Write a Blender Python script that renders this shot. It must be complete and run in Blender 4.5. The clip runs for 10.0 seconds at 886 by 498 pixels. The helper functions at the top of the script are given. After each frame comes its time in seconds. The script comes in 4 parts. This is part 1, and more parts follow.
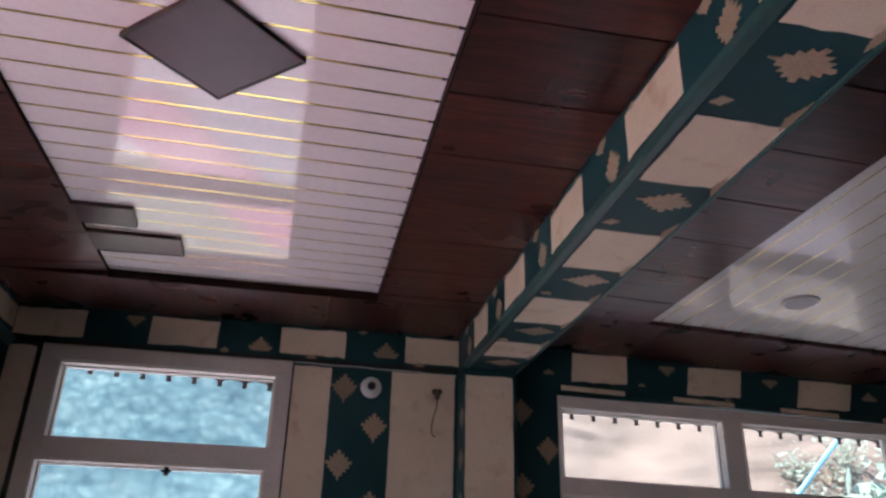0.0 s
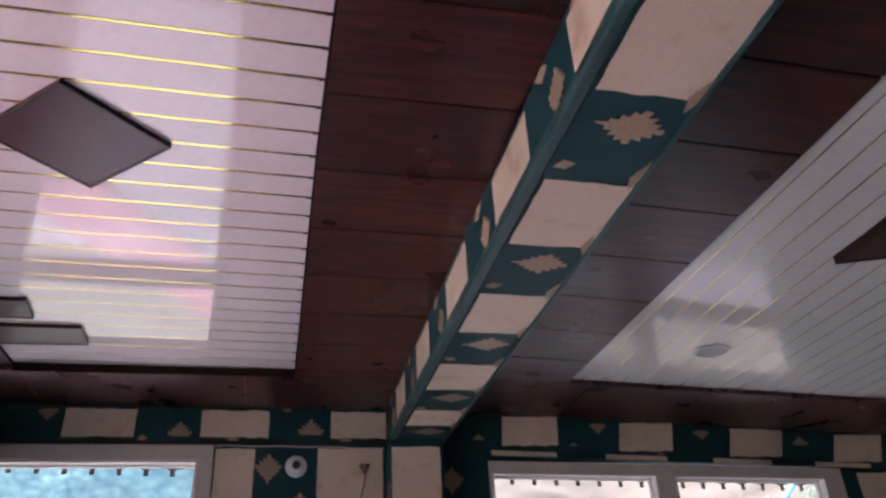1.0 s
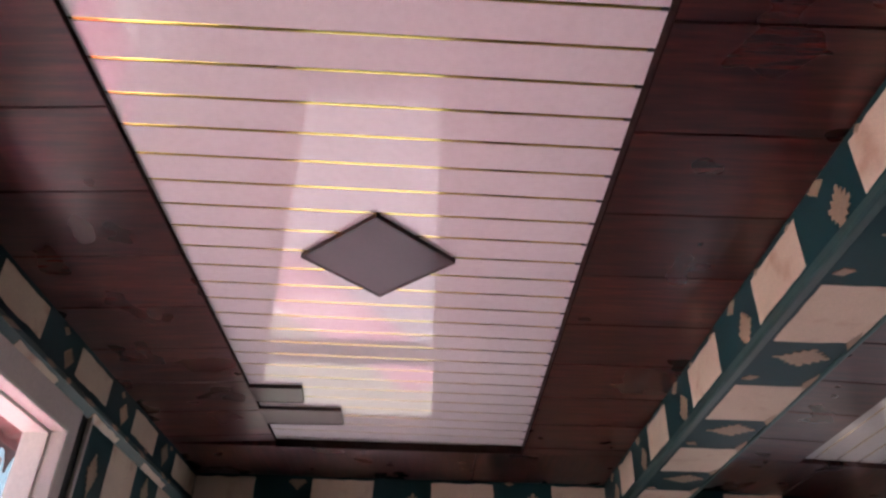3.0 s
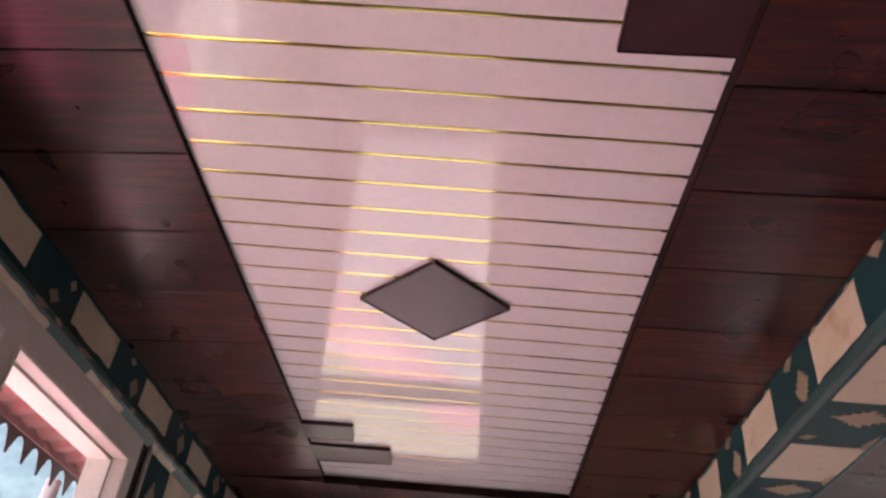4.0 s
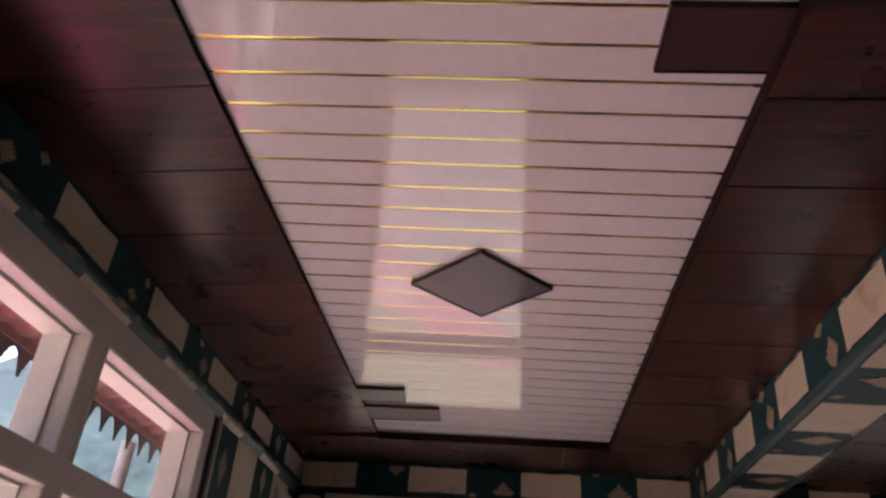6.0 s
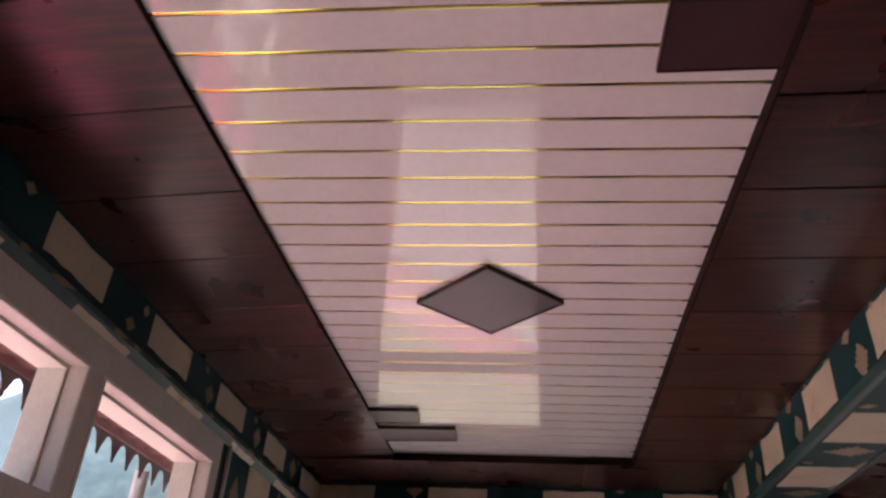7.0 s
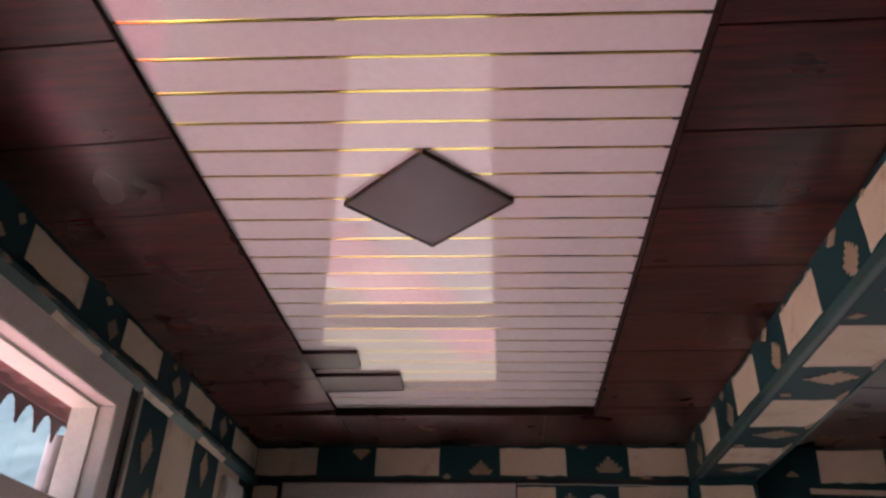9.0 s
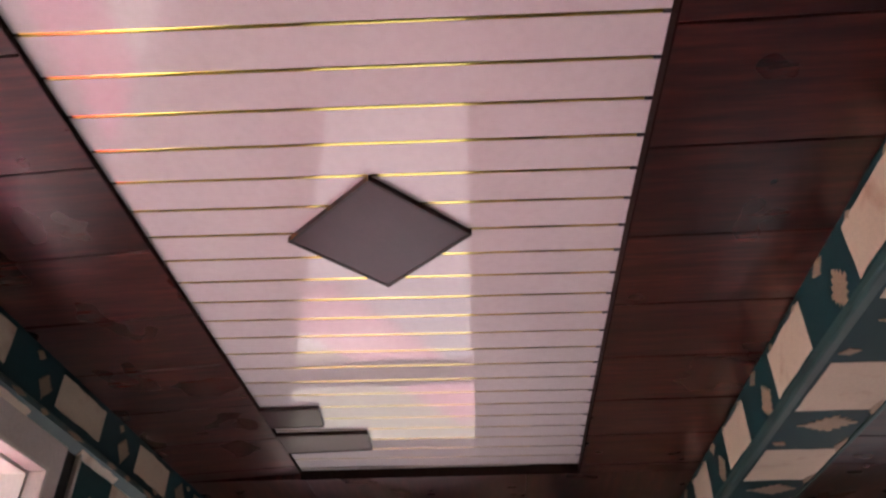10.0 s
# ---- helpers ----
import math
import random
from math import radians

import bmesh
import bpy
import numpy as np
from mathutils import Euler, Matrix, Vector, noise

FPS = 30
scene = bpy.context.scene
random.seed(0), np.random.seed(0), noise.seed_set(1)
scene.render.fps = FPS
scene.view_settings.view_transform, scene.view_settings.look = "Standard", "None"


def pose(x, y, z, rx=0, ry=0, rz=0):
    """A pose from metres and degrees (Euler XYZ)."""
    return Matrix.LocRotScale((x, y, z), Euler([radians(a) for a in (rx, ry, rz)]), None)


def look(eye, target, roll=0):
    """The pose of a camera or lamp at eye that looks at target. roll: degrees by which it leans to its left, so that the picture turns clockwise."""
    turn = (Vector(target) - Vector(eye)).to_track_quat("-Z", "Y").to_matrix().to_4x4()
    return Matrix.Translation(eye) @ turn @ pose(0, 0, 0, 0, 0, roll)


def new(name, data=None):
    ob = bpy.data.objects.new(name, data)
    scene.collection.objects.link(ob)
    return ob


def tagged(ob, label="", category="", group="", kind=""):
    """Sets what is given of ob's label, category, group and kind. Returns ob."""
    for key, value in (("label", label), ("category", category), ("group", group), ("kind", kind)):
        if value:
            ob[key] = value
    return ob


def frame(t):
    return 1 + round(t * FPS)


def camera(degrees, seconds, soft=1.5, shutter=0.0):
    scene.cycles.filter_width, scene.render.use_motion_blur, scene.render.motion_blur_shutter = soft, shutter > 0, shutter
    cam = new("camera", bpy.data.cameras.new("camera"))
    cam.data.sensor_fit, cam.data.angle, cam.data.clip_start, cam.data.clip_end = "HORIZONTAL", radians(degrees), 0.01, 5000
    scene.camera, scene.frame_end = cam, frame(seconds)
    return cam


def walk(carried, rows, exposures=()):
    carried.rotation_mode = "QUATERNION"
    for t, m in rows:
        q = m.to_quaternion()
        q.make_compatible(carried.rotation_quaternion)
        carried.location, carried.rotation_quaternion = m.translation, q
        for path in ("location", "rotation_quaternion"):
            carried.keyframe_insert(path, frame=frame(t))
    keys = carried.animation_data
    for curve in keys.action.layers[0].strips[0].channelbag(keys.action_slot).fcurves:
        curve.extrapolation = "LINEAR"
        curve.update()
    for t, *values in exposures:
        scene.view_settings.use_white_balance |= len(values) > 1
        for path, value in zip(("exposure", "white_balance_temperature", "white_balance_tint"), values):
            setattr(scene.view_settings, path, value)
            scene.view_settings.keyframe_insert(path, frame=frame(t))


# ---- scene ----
cam = camera(60.7, 10.0, soft=2.6)
PATH = [
    (0, (-0.0218, -0.0008, 1.6627), (0.2228, 1.3478, 2.2725), 1.6),
    (0.5, (0.0788, -0.0263, 1.6740), (0.2055, 1.3103, 2.3430), 0.9),
    (1, (0.2115, -0.0683, 1.6635), (0.5100, 1.2098, 2.3895), -3.1),
    (1.5, (0.1598, -0.0930, 1.6358), (0.5010, 1.1775, 2.3572), -4.9),
    (2, (0.0263, -0.1357, 1.6560), (0.2243, 1.1767, 2.3550), -3.2),
    (2.5, (-0.0878, -0.1980, 1.6755), (-0.0135, 1.1078, 2.4112), -0.3),
    (2.7, (-0.1140, -0.2235, 1.6890), (-0.0810, 1.0605, 2.4638), 0.3),
    (3.8, (-0.1530, -0.3277, 1.6972), (-0.2130, 0.8948, 2.5650), 4.9),
    (4, (-0.1605, -0.3180, 1.6838), (-0.2565, 0.8962, 2.5590), 6.1),
    (4.5, (-0.1605, -0.3195, 1.6867), (-0.4462, 0.9143, 2.4915), 11.7),
    (5, (-0.1057, -0.3555, 1.7190), (-0.3818, 0.8925, 2.5035), 4.7),
    (5.2, (-0.0960, -0.3960, 1.7243), (-0.3082, 0.8745, 2.4930), 2.8),
    (6.3, (-0.2393, -0.5385, 1.7580), (-0.3780, 0.7545, 2.5065), 5.0),
    (6.5, (-0.2400, -0.5018, 1.7685), (-0.3990, 0.7957, 2.5042), 5.2),
    (7, (-0.1777, -0.4567, 1.7978), (-0.3600, 0.8130, 2.5747), 3.6),
    (7.5, (-0.1268, -0.4410, 1.8255), (-0.3255, 0.7732, 2.6827), 3.8),
    (8, (-0.1162, -0.3458, 1.8045), (-0.3008, 0.8873, 2.6385), 2.0),
    (8.5, (-0.1387, -0.1890, 1.7827), (-0.3000, 1.0493, 2.6145), 1.4),
    (9, (-0.1350, -0.0435, 1.7400), (-0.2468, 1.2405, 2.5088), 1.4),
    (9.5, (-0.1065, 0.0607, 1.7438), (-0.2063, 1.3650, 2.4780), 0.7),
    (10, (-0.0547, 0.1357, 1.7707), (-0.1477, 1.3515, 2.6445), -0.0),
]
EXPOSURE = 2.52
# seconds, stops, kelvin, tint: the clip's camera darkens and warms a little while it faces the western window
BRIGHT = [(0.0, -0.01, 6050, 8), (0.5, 0.16, 6100, 8), (1.0, 0.16, 5900, 8), (1.5, 0.08, 5900, 8), (2.0, -0.32, 6280, 13), (2.7, 0.04, 6450, 13),
          (3.8, 0.21, 7000, 15), (4.0, 0.16, 7050, 15), (4.5, -0.69, 7250, 16), (5.0, -0.94, 7300, 16), (6.5, -0.35, 7150, 13), (7.0, -0.34, 7150, 13),
          (7.5, -0.22, 7150, 13), (8.0, -0.12, 7150, 13), (8.5, -0.12, 7050, 13), (9.0, -0.13, 7000, 13), (9.5, -0.17, 6950, 12), (10.0, 0.05, 6900, 12)]
walk(cam, [(t, look(eye, target, roll)) for t, eye, target, roll in PATH], exposures=[(t, EXPOSURE + d, k, tint) for t, d, k, tint in BRIGHT])

# ---- plan of the room ----
# The plan is drawn in units of 0.75 m, with its level 0 near the window transoms.
PLAN, LIFT = 0.75, Vector((0, 0, 1.0))
BASE = -0.93          # the floor, in the plan
WEST, NORTH, EAST, SOUTH = -1.825, 4.885, 5.3, -2.4
WALL = 0.2
CEIL = 2.765          # underside of the dark border, first bay
PANEL = 2.815         # underside of the white planks, first bay
CEIL2, PANEL2 = 2.748, 2.78
SAG = 0.038           # the second bay droops towards the east
BEAM0, BEAM1, BEAMZ = 0.985, 1.345, 2.515

# ---- world and sun ----
world = bpy.data.worlds.new("sky")
scene.world = world
world.use_nodes = True
wn = world.node_tree
sky = wn.nodes.new("ShaderNodeTexSky")
sky.sky_type = "NISHITA"
sky.sun_disc = False
SUN_FROM = Vector((-0.245, 0.20, 0.949)).normalized()
sky.sun_elevation = math.asin(SUN_FROM.z)
sky.sun_rotation = math.atan2(SUN_FROM.x, SUN_FROM.y)
wn.links.new(sky.outputs["Color"], wn.nodes["Background"].inputs["Color"])
wn.nodes["Background"].inputs["Strength"].default_value = 0.16
sun = bpy.data.lights.new("sun", "SUN")
sun.energy, sun.angle, sun.color = 4.5, radians(0.6), (1.0, 0.95, 0.88)
sun_ob = new("sun", sun)
sun_ob.matrix_world = look(SUN_FROM * 30, (0, 0, 0))


# ---- materials ----
def nodes_of(name):
    m = bpy.data.materials.new(name)
    m.use_nodes = True
    return m, m.node_tree.nodes, m.node_tree.links, m.node_tree.nodes["Principled BSDF"]


def ramp(n, stops):
    r = n.new("ShaderNodeValToRGB")
    r.color_ramp.elements[0].position, r.color_ramp.elements[1].position = stops[0][0], stops[-1][0]
    r.color_ramp.elements[0].color, r.color_ramp.elements[1].color = (*stops[0][1], 1), (*stops[-1][1], 1)
    for p, c in stops[1:-1]:
        r.color_ramp.elements.new(p).color = (*c, 1)
    return r


def coords(n, l, scale=(1, 1, 1)):
    c, m = n.new("ShaderNodeTexCoord"), n.new("ShaderNodeMapping")
    m.inputs["Scale"].default_value = scale
    l.new(c.outputs["Object"], m.inputs["Vector"])
    return m.outputs["Vector"]


def tex(n, l, vec, scale, detail=4.0, rough=0.6):
    t = n.new("ShaderNodeTexNoise")
    t.inputs["Scale"].default_value, t.inputs["Detail"].default_value, t.inputs["Roughness"].default_value = scale, detail, rough
    l.new(vec, t.inputs["Vector"])
    return t.outputs["Fac"]


def mixed(n, l, fac, a, b, kind="MIX"):
    m = n.new("ShaderNodeMix")
    m.data_type, m.blend_type = "RGBA", kind
    for sock, v in ((m.inputs[0], fac), (m.inputs[6], a), (m.inputs[7], b)):
        if isinstance(v, (int, float)):
            sock.default_value = v
        elif isinstance(v, tuple):
            sock.default_value = (*v, 1)
        else:
            l.new(v, sock)
    return m.outputs[2]


def bumped(n, l, bsdf, height, strength, distance):
    b = n.new("ShaderNodeBump")
    b.inputs["Strength"].default_value, b.inputs["Distance"].default_value = strength, distance
    l.new(height, b.inputs["Height"])
    l.new(b.outputs["Normal"], bsdf.inputs["Normal"])


def surface(name, dark, light, rough=0.6, coarse=3.0, fine=60.0, metal=0.0, bump=0.15, depth=0.002, stretch=(1, 1, 1), rough_spread=0.12, vary=0.0):
    """Two scales of colour variation, uneven gloss and a fine relief."""
    m, n, l, b = nodes_of(name)
    v = coords(n, l, stretch)
    big, small = tex(n, l, v, coarse, 5), tex(n, l, v, fine, 3)
    r = ramp(n, [(0.3, dark), (0.7, light)])
    l.new(big, r.inputs[0])
    g = ramp(n, [(0.25, (0.86, 0.86, 0.86)), (0.75, (1.0, 1.0, 1.0))])
    l.new(small, g.inputs[0])
    col = mixed(n, l, 1.0, r.outputs[0], g.outputs[0], "MULTIPLY")
    if vary:
        info = n.new("ShaderNodeObjectInfo")
        h = n.new("ShaderNodeMapRange")
        h.inputs[3].default_value, h.inputs[4].default_value = 1 - vary, 1 + vary
        l.new(info.outputs["Random"], h.inputs[0])
        col = mixed(n, l, 1.0, col, h.outputs[0], "MULTIPLY")
    l.new(col, b.inputs["Base Color"])
    rr = n.new("ShaderNodeMapRange")
    rr.inputs[3].default_value, rr.inputs[4].default_value = max(0.02, rough - rough_spread), min(1, rough + rough_spread)
    l.new(big, rr.inputs[0])
    l.new(rr.outputs[0], b.inputs["Roughness"])
    b.inputs["Metallic"].default_value = metal
    bumped(n, l, b, small, bump, depth)
    return m


def laminate(name, along_x, gloss=0.5, rough=0.3, tone=1.0):
    """Dark red-brown wood-grain laminate, the grain along x or y, with each board a little different."""
    m, n, l, b = nodes_of(name)

    def along(a, c):
        return coords(n, l, (a, c, 4) if along_x else (c, a, 4))

    grain, fine = tex(n, l, along(3.0, 34.0), 1.5, 5, 0.62), tex(n, l, along(7.0, 70.0), 2.0, 3, 0.6)
    smear = tex(n, l, coords(n, l), 5.0, 2, 0.5)
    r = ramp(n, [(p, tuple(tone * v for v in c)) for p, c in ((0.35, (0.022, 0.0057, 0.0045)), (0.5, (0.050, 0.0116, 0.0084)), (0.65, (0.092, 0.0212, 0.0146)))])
    l.new(grain, r.inputs[0])
    f = ramp(n, [(0.3, (0.84, 0.83, 0.83)), (0.7, (1.1, 1.1, 1.1))])
    l.new(fine, f.inputs[0])
    worn = ramp(n, [(0.28, (0.74, 0.72, 0.72)), (0.5, (0.98, 0.97, 0.97)), (0.74, (1.22, 1.2, 1.2))])
    l.new(tex(n, l, along(3.0, 9.0), 2.2, 3, 0.5), worn.inputs[0])
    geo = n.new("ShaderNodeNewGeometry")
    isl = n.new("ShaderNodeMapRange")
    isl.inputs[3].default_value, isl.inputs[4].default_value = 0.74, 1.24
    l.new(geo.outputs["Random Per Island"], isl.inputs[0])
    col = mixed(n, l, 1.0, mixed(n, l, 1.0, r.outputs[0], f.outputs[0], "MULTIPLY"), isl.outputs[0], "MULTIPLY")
    l.new(mixed(n, l, 1.0, col, worn.outputs[0], "MULTIPLY"), b.inputs["Base Color"])
    rr = n.new("ShaderNodeMapRange")
    rr.inputs[1].default_value, rr.inputs[2].default_value = 0.3, 0.7
    rr.inputs[3].default_value, rr.inputs[4].default_value = rough - 0.04, rough + 0.04
    l.new(smear, rr.inputs[0])
    l.new(rr.outputs[0], b.inputs["Roughness"])
    b.inputs["Specular IOR Level"].default_value = gloss
    return m


def plank_white(name, dark, light):
    """Glossy white ceiling planks, faintly wavy, with dust and yellowing."""
    m, n, l, b = nodes_of(name)
    v = coords(n, l)
    big, small = tex(n, l, v, 1.4, 4), tex(n, l, v, 45, 3)
    r = ramp(n, [(0.3, dark), (0.7, light)])
    l.new(big, r.inputs[0])
    d = ramp(n, [(0.2, (0.93, 0.92, 0.92)), (0.6, (1, 1, 1))])
    l.new(small, d.inputs[0])
    l.new(mixed(n, l, 1.0, r.outputs[0], d.outputs[0], "MULTIPLY"), b.inputs["Base Color"])
    b.inputs["Roughness"].default_value = 0.045
    b.inputs["Specular IOR Level"].default_value = 0.46
    wave = tex(n, l, coords(n, l, (3.0, 7.0, 1)), 1.0, 2)
    bumped(n, l, b, wave, 0.06, 0.004)
    return m


def paper_cream():
    """Cream wallpaper with faint rosy damask blots and yellowed patches."""
    m, n, l, b = nodes_of("cream_paper")
    v = coords(n, l)
    blots, stain, fine = tex(n, l, v, 9.0, 2), tex(n, l, v, 2.5, 5), tex(n, l, v, 130, 3)
    r = ramp(n, [(0.3, (0.61, 0.49, 0.37)), (0.65, (0.74, 0.61, 0.475))])
    l.new(stain, r.inputs[0])
    k = ramp(n, [(0.57, (1, 1, 1)), (0.76, (0.80, 0.66, 0.60))])
    l.new(blots, k.inputs[0])
    g = ramp(n, [(0.3, (0.9, 0.9, 0.9)), (0.7, (1.02, 1.02, 1.02))])
    l.new(fine, g.inputs[0])
    col = mixed(n, l, 1.0, mixed(n, l, 1.0, r.outputs[0], k.outputs[0], "MULTIPLY"), g.outputs[0], "MULTIPLY")
    l.new(col, b.inputs["Base Color"])
    b.inputs["Roughness"].default_value = 0.62
    bumped(n, l, b, fine, 0.2, 0.0008)
    return m


def clear_glass():
    m, n, l, b = nodes_of("window_glass")
    n.remove(b)
    clear, gloss, mix, face = n.new("ShaderNodeBsdfTransparent"), n.new("ShaderNodeBsdfGlossy"), n.new("ShaderNodeMixShader"), n.new("ShaderNodeLayerWeight")
    clear.inputs["Color"].default_value = (0.96, 0.98, 0.97, 1)
    gloss.inputs["Roughness"].default_value = 0.01
    steep, share = n.new("ShaderNodeMath"), n.new("ShaderNodeMath")
    steep.operation, share.operation = "POWER", "MULTIPLY_ADD"
    steep.inputs[1].default_value, share.inputs[1].default_value, share.inputs[2].default_value = 5.0, 0.6, 0.02
    l.new(face.outputs["Facing"], steep.inputs[0])
    l.new(steep.outputs[0], share.inputs[0])
    l.new(share.outputs[0], mix.inputs[0])
    l.new(clear.outputs[0], mix.inputs[1])
    l.new(gloss.outputs[0], mix.inputs[2])
    l.new(mix.outputs[0], n["Material Output"].inputs["Surface"])
    return m


LAM_X, LAM_Y = laminate("dark_laminate_across", True), laminate("dark_laminate_along", False)
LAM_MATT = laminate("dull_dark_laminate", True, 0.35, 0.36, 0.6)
FACE = surface("smooth_mauve_laminate", (0.054, 0.023, 0.028), (0.070, 0.032, 0.038), 0.3, 5, 90, bump=0.02, depth=0.0004, rough_spread=0.05)
FACE.node_tree.nodes["Principled BSDF"].inputs["Specular IOR Level"].default_value = 0.26
# first bay's planks: the pink light on them is put into the colour
PINKLIT_WHITE = plank_white("white_plank", (0.70, 0.635, 0.645), (0.76, 0.70, 0.705))
# the same planks for the second bay, without that pink
NEUTRAL_WHITE = plank_white("neutral_white_plank", (0.66, 0.665, 0.645), (0.73, 0.735, 0.715))
CREAM = paper_cream()
GLASS = clear_glass()
TEAL = surface("teal_paper", (0.0085, 0.044, 0.051), (0.0135, 0.060, 0.068), 0.5, 2.5, 140, bump=0.25, depth=0.0008)
TEAL.node_tree.nodes["Principled BSDF"].inputs["Specular IOR Level"].default_value = 0.22
# worn paper, lightened as well for the sheen along beads and rail
WORN_SHEEN = surface("worn_sheen_teal_paper", (0.018, 0.066, 0.065), (0.042, 0.096, 0.093), 0.42, 9, 90, bump=0.25, depth=0.0008)
LEAF = surface("tan_leaf_print", (0.30, 0.205, 0.135), (0.47, 0.35, 0.245), 0.55, 22, 160, bump=0.3, depth=0.001, vary=0.15)
GOLD = surface("gold_strip", (0.87, 0.68, 0.13), (0.95, 0.78, 0.22), 0.09, 3, 80, metal=1.0, bump=0.0, depth=0.0004, rough_spread=0.03)
GREY = surface("grey_painted_wood", (0.60, 0.54, 0.50), (0.69, 0.625, 0.585), 0.5, 5, 70, bump=0.2, depth=0.001, stretch=(1, 1, 1))
# the frame's wood again, paler for the daylight on linings and beads
GREY_DAYLIT = surface("daylit_painted_wood", (0.72, 0.68, 0.62), (0.80, 0.77, 0.72), 0.5, 5, 70, bump=0.2, depth=0.001)
SHADE_EDGE = surface("shade_brown_edging", (0.016, 0.008, 0.007), (0.030, 0.015, 0.012), 0.9)
SHADE_EDGE.node_tree.nodes["Principled BSDF"].inputs["Specular IOR Level"].default_value = 0.1
DARKGAP = surface("gap_black", (0.012, 0.012, 0.013), (0.03, 0.028, 0.026), 0.8)
PLASTIC = surface("white_plastic", (0.70, 0.69, 0.66), (0.78, 0.77, 0.75), 0.35, 8, 90, bump=0.03, depth=0.0004)
BLACK = surface("black_plastic", (0.010, 0.010, 0.011), (0.022, 0.021, 0.022), 0.4)
LENS = surface("frosted_lens", (0.40, 0.41, 0.45), (0.47, 0.48, 0.52), 0.35, 9, 60, bump=0.04, depth=0.0004)
PLASTER = surface("old_plaster", (0.70, 0.64, 0.60), (0.78, 0.72, 0.68), 0.8)
FLOOR = surface("brown_floor_board", (0.205, 0.158, 0.130), (0.265, 0.212, 0.178), 0.35, 2, 40, stretch=(1, 8, 1))
REDTIN = surface("red_painted_tin", (0.25, 0.085, 0.085), (0.34, 0.125, 0.12), 0.45, 1.5, 30, bump=0.1, depth=0.002)
# fringe of the red eave, darkened for its shade against the sky
FRINGE_SHADED = surface("shaded_red_fringe", (0.085, 0.058, 0.06), (0.14, 0.095, 0.098), 0.6, 6, 40)
PINKTIN = surface("sun_faded_red_tin", (0.64, 0.36, 0.41), (0.74, 0.46, 0.50), 0.5, 0.8, 14, bump=0.1, depth=0.002)
SHEDTIN = surface("pink_red_shed_tin", (0.44, 0.17, 0.23), (0.54, 0.25, 0.31), 0.5, 0.5, 14, bump=0.1, depth=0.002)
DULLTIN = surface("dull_pink_brown_tin", (0.52, 0.38, 0.37), (0.62, 0.47, 0.46), 0.5, 0.8, 14, bump=0.1, depth=0.002)
DECK = surface("weathered_deck_board", (0.60, 0.52, 0.53), (0.70, 0.62, 0.63), 0.7, 3, 50, vary=0.3)
DECKDARK = surface("dark_deck_board", (0.26, 0.19, 0.20), (0.34, 0.27, 0.275), 0.7, 3, 50, vary=0.3)
CRIMSON = surface("crimson_painted_tin", (0.58, 0.055, 0.17), (0.68, 0.10, 0.24), 0.5, 0.8, 14, bump=0.1, depth=0.002)
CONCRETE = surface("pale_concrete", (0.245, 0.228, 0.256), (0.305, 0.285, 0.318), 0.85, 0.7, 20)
# two slabs out of view, kept dark to dim what the ceilings reflect
YARD = surface("near_black_slab", (0.020, 0.016, 0.018), (0.034, 0.027, 0.031), 0.85, 0.7, 20)
PATH_STONE = surface("grey_slab", (0.09, 0.07, 0.085), (0.125, 0.098, 0.118), 0.85, 0.7, 20)
POSTP = surface("weathered_pink_post", (0.22, 0.15, 0.13), (0.66, 0.57, 0.53), 0.6, 9, 60, stretch=(2, 2, 0.6))
WIRE = surface("dull_white_cable", (0.52, 0.48, 0.44), (0.64, 0.60, 0.55), 0.5)
RUST = surface("brown_string", (0.07, 0.045, 0.035), (0.14, 0.09, 0.06), 0.8)
TWIG = surface("dry_grey_twig", (0.20, 0.17, 0.14), (0.28, 0.24, 0.20), 0.8)
EARTH = surface("dry_yellow_earth", (0.165, 0.150, 0.118), (0.235, 0.215, 0.175), 0.95, 0.25, 2.0, bump=0.4, depth=0.05)
BANK = surface("orange_cut_earth", (0.120, 0.077, 0.056), (0.156, 0.108, 0.084), 0.95, 1.1, 9.0, bump=0.35, depth=0.05)


def foliage(name, dark, light):
    """Thin leaves: half the light goes through."""
    m = surface(name, dark, light, 0.7, 2, 20, vary=0.15)
    n, l = m.node_tree.nodes, m.node_tree.links
    b, thin, mix = n["Principled BSDF"], n.new("ShaderNodeBsdfTranslucent"), n.new("ShaderNodeMixShader")
    l.new(b.inputs["Base Color"].links[0].from_socket, thin.inputs["Color"])
    mix.inputs[0].default_value = 0.5
    l.new(b.outputs[0], mix.inputs[1])
    l.new(thin.outputs[0], mix.inputs[2])
    l.new(mix.outputs[0], n["Material Output"].inputs["Surface"])
    return m


SCRUB = foliage("dry_scrub_leaf", (0.29, 0.30, 0.235), (0.38, 0.39, 0.31))
DRYLEAF = foliage("dry_brown_leaf", (0.32, 0.265, 0.235), (0.41, 0.35, 0.32))
PADLEAF = foliage("broad_pale_pad", (0.27, 0.33, 0.27), (0.38, 0.45, 0.38))
PALELEAF = foliage("pale_green_leaf", (0.25, 0.31, 0.24), (0.35, 0.41, 0.33))
BLUEPIPE = surface("pale_blue_pipe", (0.13, 0.30, 0.42), (0.20, 0.40, 0.52), 0.4)


